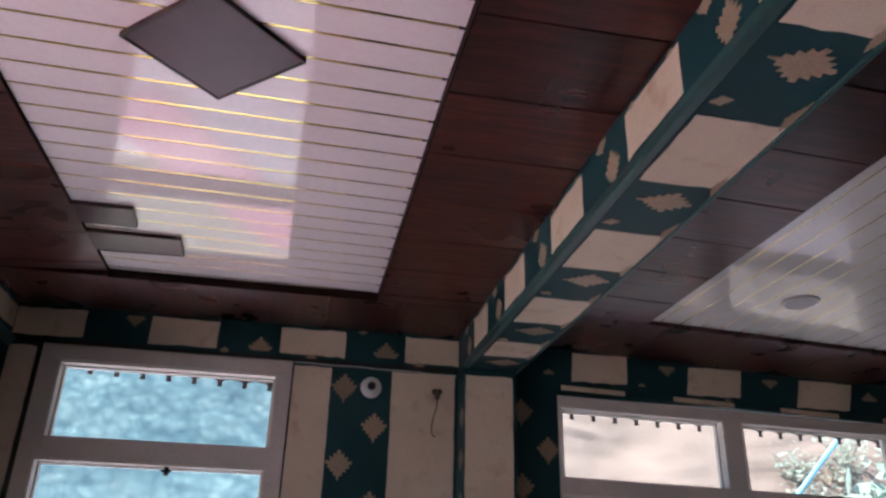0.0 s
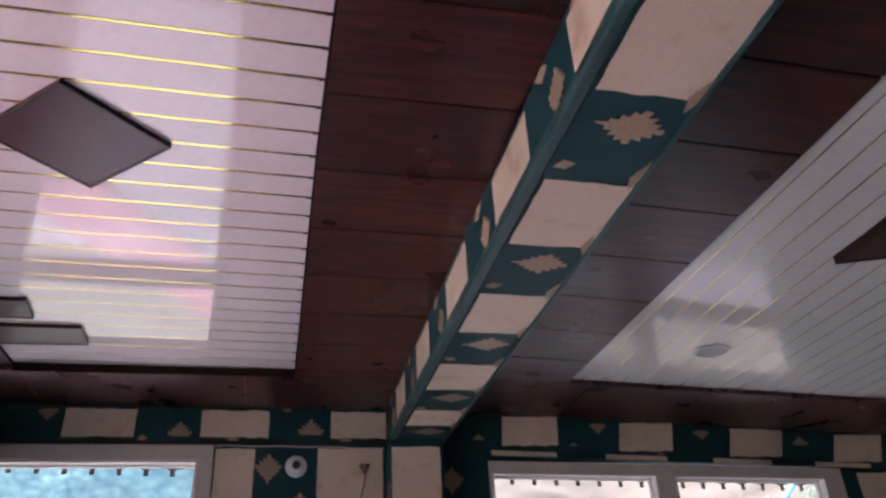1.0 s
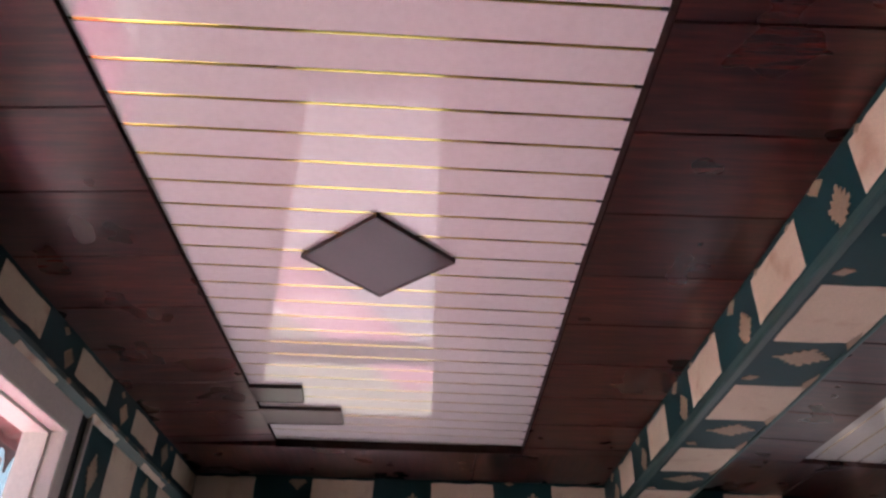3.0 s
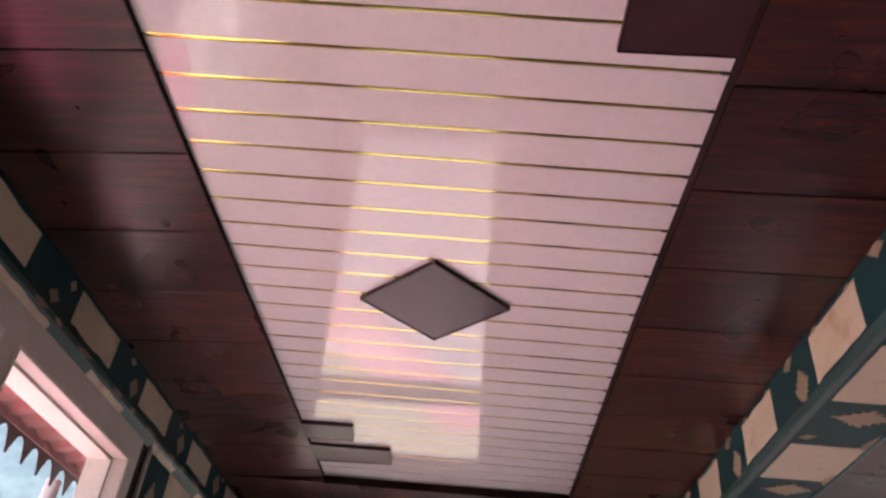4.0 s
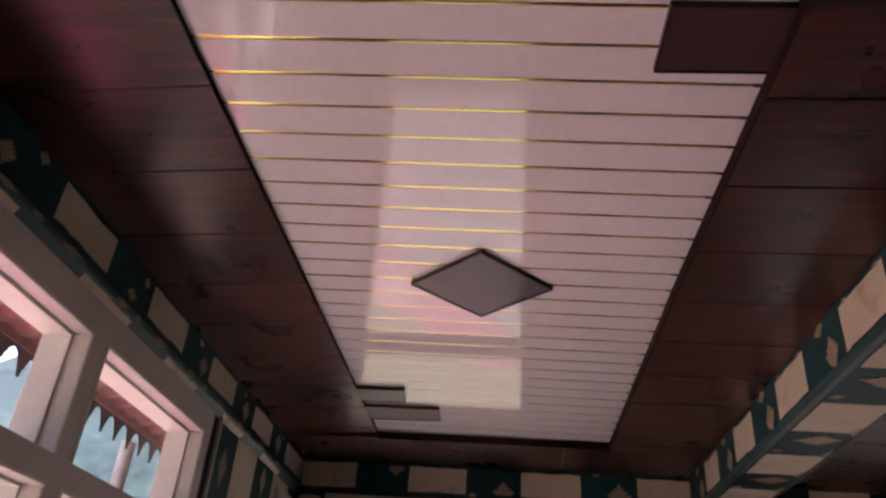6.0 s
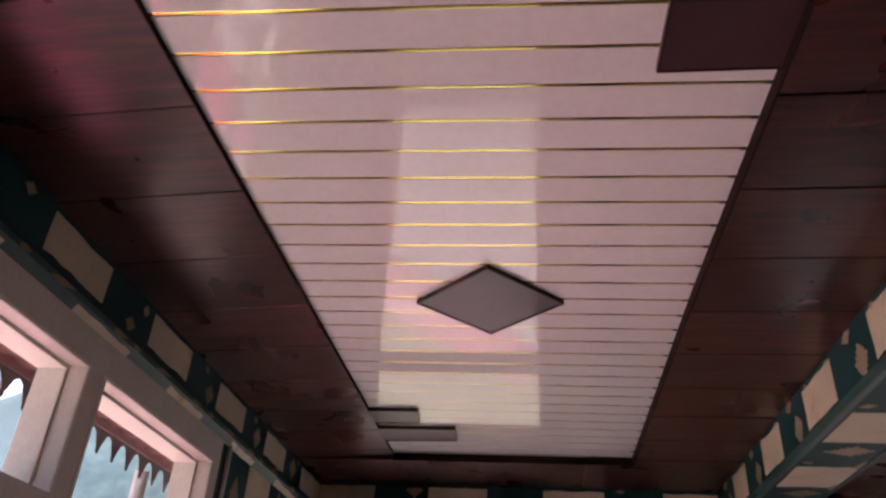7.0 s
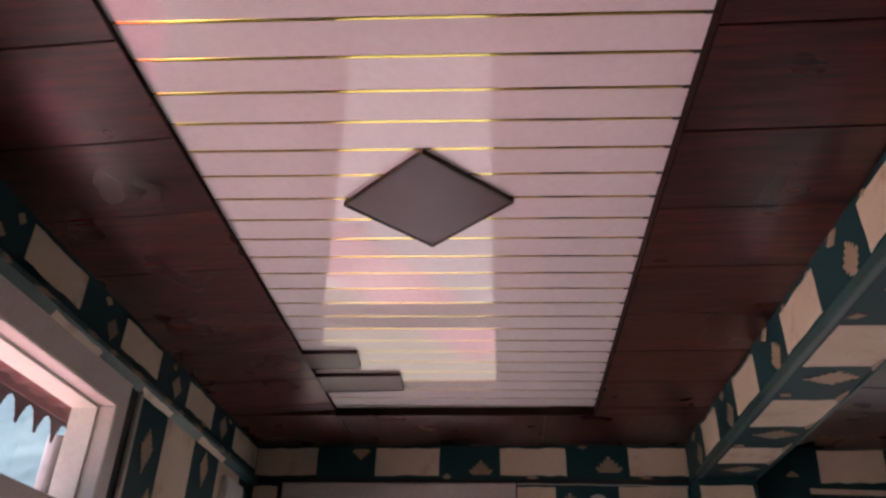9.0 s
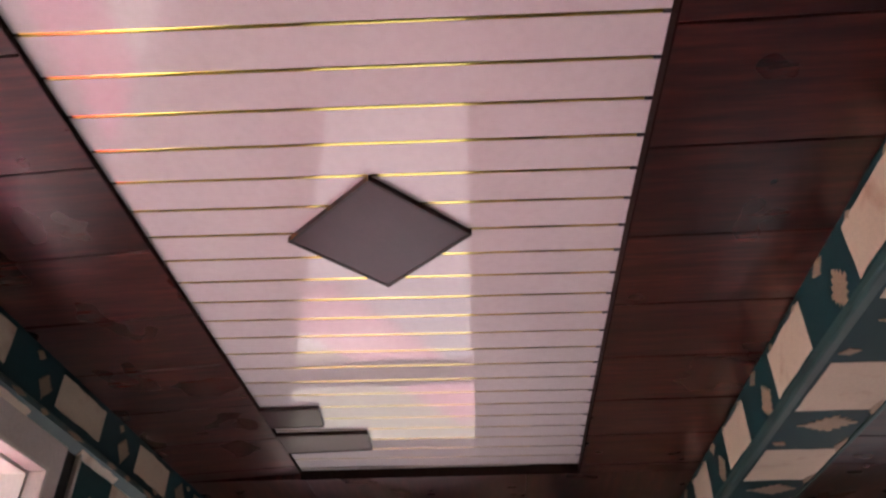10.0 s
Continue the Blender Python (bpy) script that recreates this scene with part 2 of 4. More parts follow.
def forest():
    """Wooded slopes with haze put into the colour: dark tree clumps on the nearer northern hill, paler and bluer on the
    far western one.
    """
    m, n, l, b = nodes_of("hill_forest")
    v = coords(n, l)
    a, c = tex(n, l, v, 0.30, 6, 0.65), tex(n, l, v, 4.5, 5, 0.75)
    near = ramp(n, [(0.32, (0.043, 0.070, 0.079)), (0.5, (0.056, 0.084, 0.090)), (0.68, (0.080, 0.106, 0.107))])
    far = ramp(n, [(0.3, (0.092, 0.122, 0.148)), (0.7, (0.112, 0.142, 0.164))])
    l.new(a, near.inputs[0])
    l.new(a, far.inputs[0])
    g = ramp(n, [(0.35, (0.74, 0.79, 0.82)), (0.65, (1.2, 1.18, 1.14))])
    l.new(c, g.inputs[0])
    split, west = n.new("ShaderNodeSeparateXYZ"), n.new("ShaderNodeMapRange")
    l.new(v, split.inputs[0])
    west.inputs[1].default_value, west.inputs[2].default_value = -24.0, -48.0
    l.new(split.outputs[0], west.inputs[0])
    # crown heads coloured as if lit, the gaps between them as if shaded
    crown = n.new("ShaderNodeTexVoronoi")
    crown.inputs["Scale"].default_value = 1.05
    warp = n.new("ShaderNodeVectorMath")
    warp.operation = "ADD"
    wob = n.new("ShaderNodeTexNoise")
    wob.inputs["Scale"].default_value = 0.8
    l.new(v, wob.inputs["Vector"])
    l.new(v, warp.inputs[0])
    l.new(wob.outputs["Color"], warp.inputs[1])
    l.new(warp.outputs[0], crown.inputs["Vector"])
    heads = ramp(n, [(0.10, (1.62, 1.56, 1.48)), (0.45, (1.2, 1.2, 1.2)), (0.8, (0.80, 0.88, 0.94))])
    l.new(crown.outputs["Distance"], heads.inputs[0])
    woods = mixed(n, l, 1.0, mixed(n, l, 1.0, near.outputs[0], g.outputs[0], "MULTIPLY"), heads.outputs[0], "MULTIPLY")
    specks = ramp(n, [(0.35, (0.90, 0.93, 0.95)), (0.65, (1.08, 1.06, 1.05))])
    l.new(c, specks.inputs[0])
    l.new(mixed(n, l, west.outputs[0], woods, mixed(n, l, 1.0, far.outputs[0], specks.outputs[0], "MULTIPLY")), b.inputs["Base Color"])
    b.inputs["Roughness"].default_value = 1.0
    b.inputs["Specular IOR Level"].default_value = 0.1
    return m


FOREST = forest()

# ---- mesh helpers ----
def box(bm, x0, x1, y0, y1, z0, z1):
    v = [bm.verts.new((x, y, z)) for x in (x0, x1) for y in (y0, y1) for z in (z0, z1)]
    for f in ((0, 1, 3, 2), (4, 6, 7, 5), (0, 4, 5, 1), (2, 3, 7, 6), (0, 2, 6, 4), (1, 5, 7, 3)):
        bm.faces.new([v[i] for i in f])
    return v


def prism(bm, ring, a, b):
    """A prism between two copies of a ring of points; a and b turn a ring point into a place."""
    lo, hi = [bm.verts.new(a(p)) for p in ring], [bm.verts.new(b(p)) for p in ring]
    bm.faces.new(lo)
    bm.faces.new(hi[::-1])
    for i in range(len(ring)):
        j = (i + 1) % len(ring)
        bm.faces.new((lo[j], lo[i], hi[i], hi[j]))


def bevelled(bm, width, segments=1):
    bmesh.ops.bevel(bm, geom=list(bm.edges), offset=width, segments=segments, affect="EDGES", profile=0.5)
    return bm


def drooped(bm, rate=SAG, start=1.75):
    for v in bm.verts:
        v.co.z -= rate * (v.co.x - start)
    return bm


def mesh_of(name, bm, material, origin=(0, 0, 0), smooth=False):
    bmesh.ops.recalc_face_normals(bm, faces=bm.faces)
    bmesh.ops.translate(bm, verts=bm.verts, vec=-Vector(origin))
    bmesh.ops.scale(bm, verts=bm.verts, vec=(PLAN, PLAN, PLAN))
    me = bpy.data.meshes.new(name)
    bm.to_mesh(me)
    bm.free()
    if smooth:
        for p in me.polygons:
            p.use_smooth = True
    me.materials.append(material)
    return me


def base_of(ob):
    while ob.parent:
        ob = ob.parent
    return ob.location / PLAN - LIFT


def thing(name, place, label, category, group="", kind=""):
    ob = new(name)
    ob.location = (Vector(place) + LIFT) * PLAN
    ob.empty_display_size = 0.05
    return tagged(ob, label, category, group, kind)


def part(name, bm, material, parent, label="", smooth=False):
    ob = new(name, mesh_of(name, bm, material, base_of(parent), smooth))
    ob.parent = parent
    if label:
        ob["label"] = label
    return ob


def solid(name, bm, material, label, category, kind="structure", smooth=False, group="", origin=(0, 0, 0)):
    ob = new(name, mesh_of(name, bm, material, origin, smooth))
    ob.location = (Vector(origin) + LIFT) * PLAN
    return tagged(ob, label, category, group, kind)


def block(*b, bevel=0.0):
    bm = bmesh.new()
    box(bm, *b)
    return bevelled(bm, bevel) if bevel else bm


def tube(bm, points, radius, sides=8):
    rings = []
    for i, p in enumerate(points):
        p = Vector(p)
        d = (Vector(points[min(i + 1, len(points) - 1)]) - Vector(points[max(i - 1, 0)])).normalized()
        u = d.orthogonal().normalized()
        if rings:
            u = (last - d * last.dot(d)).normalized()
        last = u
        w = d.cross(u)
        rings.append([bm.verts.new(p + radius * (math.cos(a) * u + math.sin(a) * w)) for a in (2 * math.pi * k / sides for k in range(sides))])
    for a, b in zip(rings, rings[1:]):
        for k in range(sides):
            bm.faces.new((a[k], a[(k + 1) % sides], b[(k + 1) % sides], b[k]))
    bm.faces.new(rings[0][::-1])
    bm.faces.new(rings[-1])
    return bm


def wall_with_holes(bm, axis, face, out, u0, u1, z0, z1, holes):
    """A wall slab from face to out, along u, cut by holes (u0, u1, z0, z1)."""
    us = sorted({u0, u1, *[h[0] for h in holes], *[h[1] for h in holes]})
    zs = sorted({z0, z1, *[h[2] for h in holes], *[h[3] for h in holes]})
    a, b = sorted((face, out))
    for p, q in zip(us, us[1:]):
        for r, s in zip(zs, zs[1:]):
            cut = any(h[0] < (p + q) / 2 < h[1] and h[2] < (r + s) / 2 < h[3] for h in holes)
            if cut:
                continue
            if axis == "y":
                box(bm, p, q, a, b, r, s)
            else:
                box(bm, a, b, p, q, r, s)
    bmesh.ops.remove_doubles(bm, verts=bm.verts, dist=0.0005)
    return bm


# ---- the large structure ----
W1 = (-1.62, -0.108, -0.925, 2.52)        # window openings in the walls
W2 = (1.675, 4.36, -0.40, 2.42)
WL = (-0.62, 3.02, -0.90, 2.49)

solid("floor", block(WEST - WALL, EAST + WALL, SOUTH - WALL, NORTH + WALL, BASE - 0.12, BASE), FLOOR, "brown polished wooden floor", "floor")
north = solid("wall_north", wall_with_holes(bmesh.new(), "y", NORTH, NORTH + WALL, WEST - WALL, EAST + WALL, BASE, 2.98, [W1, W2]), TEAL,
              "teal papered wall with cream stripes and two windows", "wall")
west = solid("wall_west", wall_with_holes(bmesh.new(), "x", WEST, WEST - WALL, SOUTH - WALL, NORTH, BASE, 2.98, [WL]), TEAL,
             "teal papered wall with cream stripes and a wide window", "wall")
solid("wall_south", block(WEST, EAST + WALL, SOUTH - WALL, SOUTH, BASE, 2.98), CREAM, "plain cream papered wall", "wall")
solid("wall_east", block(EAST, EAST + WALL, SOUTH, NORTH, BASE, 2.98), CREAM, "plain cream papered wall", "wall")
# slab out of view, added to keep daylight from leaking in above
solid("light_blocking_slab", block(WEST - WALL, EAST + WALL, SOUTH - WALL, NORTH + WALL, 2.98, 3.12), PLASTER, "unseen slab over the ceiling that blocks daylight", "roof")

# first bay: glossy white planks with gold strips in a dark recessed frame
PX0, PX1, PY0, PY1 = -1.178, 0.357, -0.04, 4.27
PITCH, FIRST, SKEW = 0.1346, 0.454, 0.030


def edge_at(y):
    """The eastern edge of the recess, which bends away a little towards the south."""
    return PX1 + 0.0145 * max(0.0, 2.1 - y)


def planks(x0, x1, ylist, z, skew):
    bm = bmesh.new()
    for a, b in zip(ylist, ylist[1:]):
        v = box(bm, x0, x1, a + 0.0062, b - 0.0062, z, z + 0.012)
        for q in v:
            q.co.y += skew * (q.co.x - PX0)
    return bm


ys = [FIRST + PITCH * k for k in range(-5, 31)]
bm = planks(PX0 - 0.03, PX1 + 0.06, ys, PANEL, SKEW)
box(bm, PX0 - 0.04, PX1 + 0.07, ys[0], ys[-1] + 0.02, PANEL + 0.012, PANEL + 0.03)
ceiling = solid("ceiling", bm, PINKLIT_WHITE, "glossy white plank ceiling with thin gold strips", "ceiling")


def strips(x0, x1, ylist, z, skew, half=0.006, drop=0.0011):
    """Half-round gold strips, set a little back in the joints."""
    bm = bmesh.new()
    prof = [(half * math.cos(a), -drop * math.sin(a)) for a in (math.pi * k / 8 for k in range(9))]
    for y in ylist:
        ends = []
        for x in (x0, x1 + edge_at(y) - PX1):
            ends.append([bm.verts.new((x, y + p + skew * (x - PX0), z - 0.0002 + q)) for p, q in prof])
        for k in range(8):
            bm.faces.new((ends[0][k], ends[0][k + 1], ends[1][k + 1], ends[1][k]))
    return bm


part("gold_strip", strips(PX0 + 0.006, PX1 - 0.022, ys[1:-1], PANEL + 0.0022, SKEW, 0.0066), GOLD, ceiling, "thin shiny gold joint strips", smooth=True)

bm = bmesh.new()
for y in ys[1:-1]:
    e = y + SKEW * (PX1 - PX0)
    box(bm, edge_at(e) - 0.022, edge_at(e) - 0.003, e - 0.005, e + 0.005, PANEL - 0.003, PANEL + 0.004)
part("strip_end", bm, DARKGAP, ceiling, "dark open ends of the joints")
# dull edging round the recess, its dark colour standing for the shadow line
RISE = 0.033          # the western border slopes up towards the planks
for a, b, c, d, low in ((PX0 - 0.002, PX0 + 0.003, PY0, PY1, RISE), (PX0, PX1, PY1 - 0.003, PY1 + 0.002, 0.0)):
    part("edging", block(a, b, c, d, CEIL + low - 0.001, PANEL + 0.003), SHADE_EDGE, ceiling, "edging coloured dark for the recess shade")

for a, b in ((PY0, 2.1), (2.1, PY1)):
    bm = bmesh.new()
    prism(bm, [(edge_at(a) - 0.003, a), (edge_at(a) + 0.002, a), (edge_at(b) + 0.002, b), (edge_at(b) - 0.003, b)],
          lambda p: (p[0], p[1], CEIL - 0.001), lambda p: (p[0], p[1], PANEL + 0.003))
    part("edging", bm, SHADE_EDGE, ceiling, "edging coloured dark for the recess shade")

rng = random.Random(4)


def boards(bm, x0, x1, y0, y1, z, step, along_x, start):
    """Laminate boards with narrow joints, each hung a touch higher or lower."""
    cuts, k = [], start
    lo, hi = (y0, y1) if along_x else (x0, x1)
    while k < hi:
        if k > lo + 0.02:
            cuts.append(k)
        k += step
    edges = [lo, *cuts, hi]
    for a, b in zip(edges, edges[1:]):
        dz = rng.uniform(0, 0.0025)
        one = bmesh.new()
        if along_x:
            box(one, x0, x1, a + 0.0032, b - 0.0032, z + dz, z + 0.075)
        else:
            box(one, a + 0.0024, b - 0.0024, y0, y1, z + dz, z + 0.075)
        bevelled(one, 0.0022)
        one.verts.index_update()
        made = [bm.verts.new(v.co) for v in one.verts]
        for f in one.faces:
            bm.faces.new([made[v.index] for v in f.verts])
        one.free()
    return bm


bm = boards(bmesh.new(), PX1, BEAM0, PY0, PY1, CEIL, 0.406, True, 0.09)
for v in bm.verts:
    if v.co.x < PX1 + 0.01:
        v.co.x += edge_at(v.co.y) - PX1
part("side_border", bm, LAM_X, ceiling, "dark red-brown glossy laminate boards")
bm = boards(bmesh.new(), WEST, PX0, PY0, PY1, CEIL, 0.406, True, 0.09)
for v in bm.verts:
    v.co.z += RISE * (v.co.x - WEST) / (PX0 - WEST)
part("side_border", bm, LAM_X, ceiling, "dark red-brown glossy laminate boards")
bm = boards(bmesh.new(), WEST, BEAM0, PY1, NORTH, CEIL, 1.22, False, -1.15)
boards(bm, WEST, BEAM0, SOUTH, PY0, CEIL, 1.22, False, -1.15)
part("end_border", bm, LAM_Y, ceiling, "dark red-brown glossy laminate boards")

# second bay: planks along y
QX0, QX1, QY0, QY1 = 2.037, 4.75, -0.04, 4.19
bm = bmesh.new()
xs = [QX0 - 0.04 + PITCH * k for k in range(22)]
for a, b in zip(xs, xs[1:]):
    box(bm, a + 0.004, b - 0.004, QY0 - 0.03, QY1 + 0.03, PANEL2, PANEL2 + 0.012)
box(bm, xs[0], xs[-1], QY0 - 0.03, QY1 + 0.03, PANEL2 + 0.012, PANEL2 + 0.03)
ceiling2 = solid("ceiling_east", drooped(bm), NEUTRAL_WHITE, "glossy white plank ceiling beyond the beam", "ceiling")
bm = bmesh.new()
prof = [(0.0036 * math.cos(a), -0.0004 * math.sin(a)) for a in (math.pi * k / 8 for k in range(9))]
for x in xs[1:-1]:
    ends = [[bm.verts.new((x + p, y, PANEL2 - 0.0002 + q)) for p, q in prof] for y in (QY0, QY1 - 0.01)]
    for k in range(8):
        bm.faces.new((ends[0][k], ends[0][k + 1], ends[1][k + 1], ends[1][k]))
part("gold_strip", drooped(bm), GOLD, ceiling2, "thin shiny gold joint strips", smooth=True)
bm = boards(bmesh.new(), BEAM1, QX0, QY0, QY1, CEIL2, 0.408, True, 0.14)
boards(bm, QX1, EAST, QY0, QY1, CEIL2, 0.408, True, 0.14)
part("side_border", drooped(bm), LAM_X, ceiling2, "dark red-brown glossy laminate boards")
bm = boards(bmesh.new(), BEAM1, EAST, QY1, NORTH, CEIL2, 1.22, False, 2.2)
boards(bm, BEAM1, EAST, SOUTH, QY0, CEIL2, 1.22, False, 2.2)
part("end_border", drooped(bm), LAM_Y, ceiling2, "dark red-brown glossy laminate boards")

# beam between the bays, and the pilaster under its end
PIL = 4.665
beam = solid("ceiling_beam", block(BEAM0, BEAM1, SOUTH, NORTH, BEAMZ, 2.90, bevel=0.012), TEAL, "teal and cream papered ceiling beam", "beam")
pilaster = solid("pilaster", block(BEAM0, BEAM1 - 0.02, PIL, NORTH, BASE, BEAMZ, bevel=0.004), TEAL, "papered pilaster under the beam", "pilaster")


# ---- wallpaper blocks and leaf prints ----
def paper(parent, axis, at, u0, u1, v0, v1, out, torn=0.0045, lean=0.0):
    """A thin sheet of paper on a face. axis: the face's normal; out: +1 or -1, the way it looks; u along, v up (or across)."""
    bm = bmesh.new()
    n = max(2, int((u1 - u0) / 0.05))
    m = max(2, int((v1 - v0) / 0.05))
    ring = [(u0 + (u1 - u0) * i / n, v0) for i in range(n)] + [(u1, v0 + (v1 - v0) * i / m) for i in range(m)]
    ring += [(u1 - (u1 - u0) * i / n, v1) for i in range(n)] + [(u0, v1 - (v1 - v0) * i / m) for i in range(m)]
    ring = [(u + lean * (v - v0) / (v1 - v0) + rng.uniform(-torn, torn) * 0.5, v + rng.uniform(-torn, torn)) for u, v in ring]

    def place(d):
        if axis == "y":
            return lambda p: (p[0], at + out * d, p[1])
        if axis == "x":
            return lambda p: (at + out * d, p[0], p[1])
        return lambda p: (p[0], p[1], at + out * d)

    prism(bm, ring, place(0.0), place(0.0022))
    return part("cream_paper", bm, CREAM, parent)


HALF = [(0.0, 0.5), (0.08, 0.46), (0.07, 0.34), (0.21, 0.38), (0.19, 0.23), (0.35, 0.28), (0.31, 0.12), (0.48, 0.15), (0.5, 0.05),
        (0.37, 0.0), (0.43, -0.09), (0.27, -0.11), (0.31, -0.22), (0.15, -0.21), (0.17, -0.33), (0.06, -0.33), (0.02, -0.5)]


def motif_mesh(name, cut=-1.0):
    """A serrated leaf print; cut drops what lies below that height."""
    right = [(x, max(y, cut)) for x, y in HALF]
    pts = right + [(0.0, max(-0.5, cut))] + [(-x * 0.97, y) for x, y in reversed(right[1:])]
    bm = bmesh.new()
    prism(bm, pts, lambda p: (p[0], p[1], 0.0), lambda p: (p[0], p[1], 0.0026))
    return mesh_of(name, bm, LEAF)


LEAF_WHOLE, LEAF_HALF = motif_mesh("leaf_print"), motif_mesh("half_leaf_print", -0.05)


def leaf(parent, axis, at, u, v, w, h, out, turn=0.0, mesh=None):
    ob = new("leaf_print", mesh or LEAF_WHOLE)
    ob.parent = parent
    if axis == "y":
        m = Matrix(((1, 0, 0, u), (0, 0, out, at), (0, 1, 0, v), (0, 0, 0, 1)))
    elif axis == "x":
        m = Matrix(((0, 0, out, at), (1, 0, 0, u), (0, 1, 0, v), (0, 0, 0, 1)))
    else:
        m = Matrix(((1, 0, 0, u), (0, 1, 0, v), (0, 0, out, at), (0, 0, 0, 1)))
    m.translation = m.translation * PLAN
    ob.matrix_basis = m @ Matrix.Rotation(radians(turn), 4, "Z") @ Matrix.Diagonal((w, h, 1, 1))
    return ob


# frieze of the north wall
for a, b in ((-1.82, -1.412), (-1.02, -0.6), (-0.205, 0.219), (0.62, BEAM0)):
    paper(north, "y", NORTH, a, b, 2.57, 2.747, -1)
for u, v, w, h, mesh in ((-0.33, 2.585, 0.15, 0.17, 1), (0.49, 2.60, 0.17, 0.19, 1), (-1.12, 2.735, 0.12, -0.13, 1),
                         (0.33, 2.752, 0.07, 0.03, 0), (-0.55, 2.56, 0.06, 0.05, 0), (0.72, 2.553, 0.08, 0.05, 0), (0.0, 2.556, 0.08, 0.04, 0)):
    leaf(north, "y", NORTH, u, v, w, h, -1, 0, LEAF_HALF if mesh else LEAF_WHOLE)
def sag(x, rate=SAG):
    return -rate * (x - 1.75)
for a, b in ((1.785, 2.19), (2.64, 3.05), (3.49, 3.92), (4.34, 4.75)):
    ob = paper(north, "y", NORTH, a, b, 2.54 + sag((a + b) / 2, 0.042), 2.742 + sag((a + b) / 2, 0.042), -1, lean=0.022 * (a - 1.2))
for u, v, w, h in ((2.50, 2.68, 0.13, -0.13), (3.30, 2.64, 0.13, -0.12), (2.3, 2.53, 0.06, 0.04), (1.62, 2.57, 0.08, 0.07), (2.95, 2.47, 0.06, 0.04), (4.1, 2.55, 0.13, 0.12)):
    leaf(north, "y", NORTH, u, v, w, h, -1, 0, LEAF_HALF)
# stripes under it
for a, b in ((WEST + 0.01, -1.655), (-0.1, 0.143), (0.54, 0.962)):
    paper(north, "y", NORTH, a, b, BASE + 0.02, 2.50, -1)
paper(north, "y", NORTH, 4.5, 4.9, BASE + 0.02, 2.34, -1)
k = 0
for v in np.arange(2.37, -0.9, -0.242):
    leaf(north, "y", NORTH, 0.232 if k % 2 == 0 else 0.438, float(v), 0.17, 0.19, -1)
    leaf(north, "y", NORTH, 1.42 if k % 2 == 0 else 1.60, float(v) - 0.08, 0.16, 0.18, -1)
    k += 1
# pilaster
paper(pilaster, "y", PIL, BEAM0 + 0.005, BEAM1 - 0.045, BASE + 0.02, 2.46, -1)
for v in np.arange(2.2, -0.9, -0.26):
    leaf(pilaster, "x", BEAM0, PIL + 0.09, float(v), 0.14, 0.14, -1)
# west wall
for a in (-2.53, -1.76, -0.99, -0.22):
    paper(west, "x", WEST, a, a + 0.39, 2.61, 2.745, 1)
for a, b in ((0.50, 0.893), (1.325, 1.715), (2.095, 2.49), (2.86, 3.25), (3.63, 4.015), (4.40, NORTH - 0.005)):
    paper(west, "x", WEST, a, b, 2.605, 2.745, 1)
for u, v, w, h in ((1.18, 2.735, 0.06, 0.05), (1.02, 2.64, 0.09, 0.09), (1.93, 2.62, 0.08, 0.06), (2.02, 2.72, 0.05, 0.05), (2.68, 2.735, 0.06, 0.04), (2.76, 2.64, 0.1, 0.1),
                   (3.48, 2.65, 0.12, 0.12), (3.42, 2.735, 0.05, 0.04), (4.2, 2.67, 0.14, 0.14), (4.3, 2.74, 0.05, 0.03), (3.9, 2.595, 0.07, 0.03), (0.3, 2.66, 0.12, 0.11)):
    leaf(west, "x", WEST, u, v, w, h, 1)
for a, b in ((3.46, 3.83), (4.22, 4.6)):
    paper(west, "x", WEST, a, b, BASE + 0.02, 2.50, 1)
k = 0
for v in np.arange(2.28, -0.9, -0.25):
    leaf(west, "x", WEST, 3.30 if k % 2 == 0 else 3.40, float(v), 0.125, 0.21, 1)
    leaf(west, "x", WEST, 4.02 if k % 2 == 0 else 4.14, float(v) + 0.1, 0.12, 0.19, 1)
    k += 1
# beam: underside and west face
under = [(-2.25, -1.86), (-1.47, -1.08), (-0.69, -0.3), (0.10, 0.50), (0.90, 1.306), (1.722, 2.122), (2.532, 2.921), (3.325, 3.703), (4.075, 4.373)]
for a, b in under:
    paper(beam, "z", BEAMZ, BEAM0 + 0.052, BEAM1 - 0.012, a, b, -1)
    leaf(beam, "z", BEAMZ, BEAM0 + 0.21, b + 0.135, 0.15, 0.22, -1, rng.uniform(-98, -84))
    leaf(beam, "z", BEAMZ, BEAM0 + 0.085, b + 0.33, 0.07, 0.05, -1, rng.uniform(-30, 30))
    leaf(beam, "z", BEAMZ, BEAM1 - 0.02, b + 0.36, 0.05, 0.16, -1, rng.uniform(-12, 12))
    leaf(beam, "z", BEAMZ, BEAM1 - 0.02, b - 0.02, 0.05, 0.15, -1, rng.uniform(-12, 12))
for a, b in [(-2.2, -1.8), (-1.42, -1.02), (-0.64, -0.24), (0.10, 0.50), (0.90, 1.295), (1.685, 2.08), (2.51, 2.90), (3.32, 3.68), (4.07, 4.40)]:
    paper(beam, "x", BEAM0, a, b, 2.558, 2.742, -1)
    leaf(beam, "x", BEAM0, b + 0.13, 2.60, 0.13, 0.16, -1, rng.uniform(-12, 12))
    leaf(beam, "x", BEAM0, b + 0.22, 2.742, 0.10, 0.06, -1, rng.uniform(-12, 12))
    leaf(beam, "x", BEAM0, a + 0.34, 2.745, 0.04, 0.03, -1)
    leaf(beam, "x", BEAM0, a + 0.05, 2.745, 0.05, 0.02, -1)
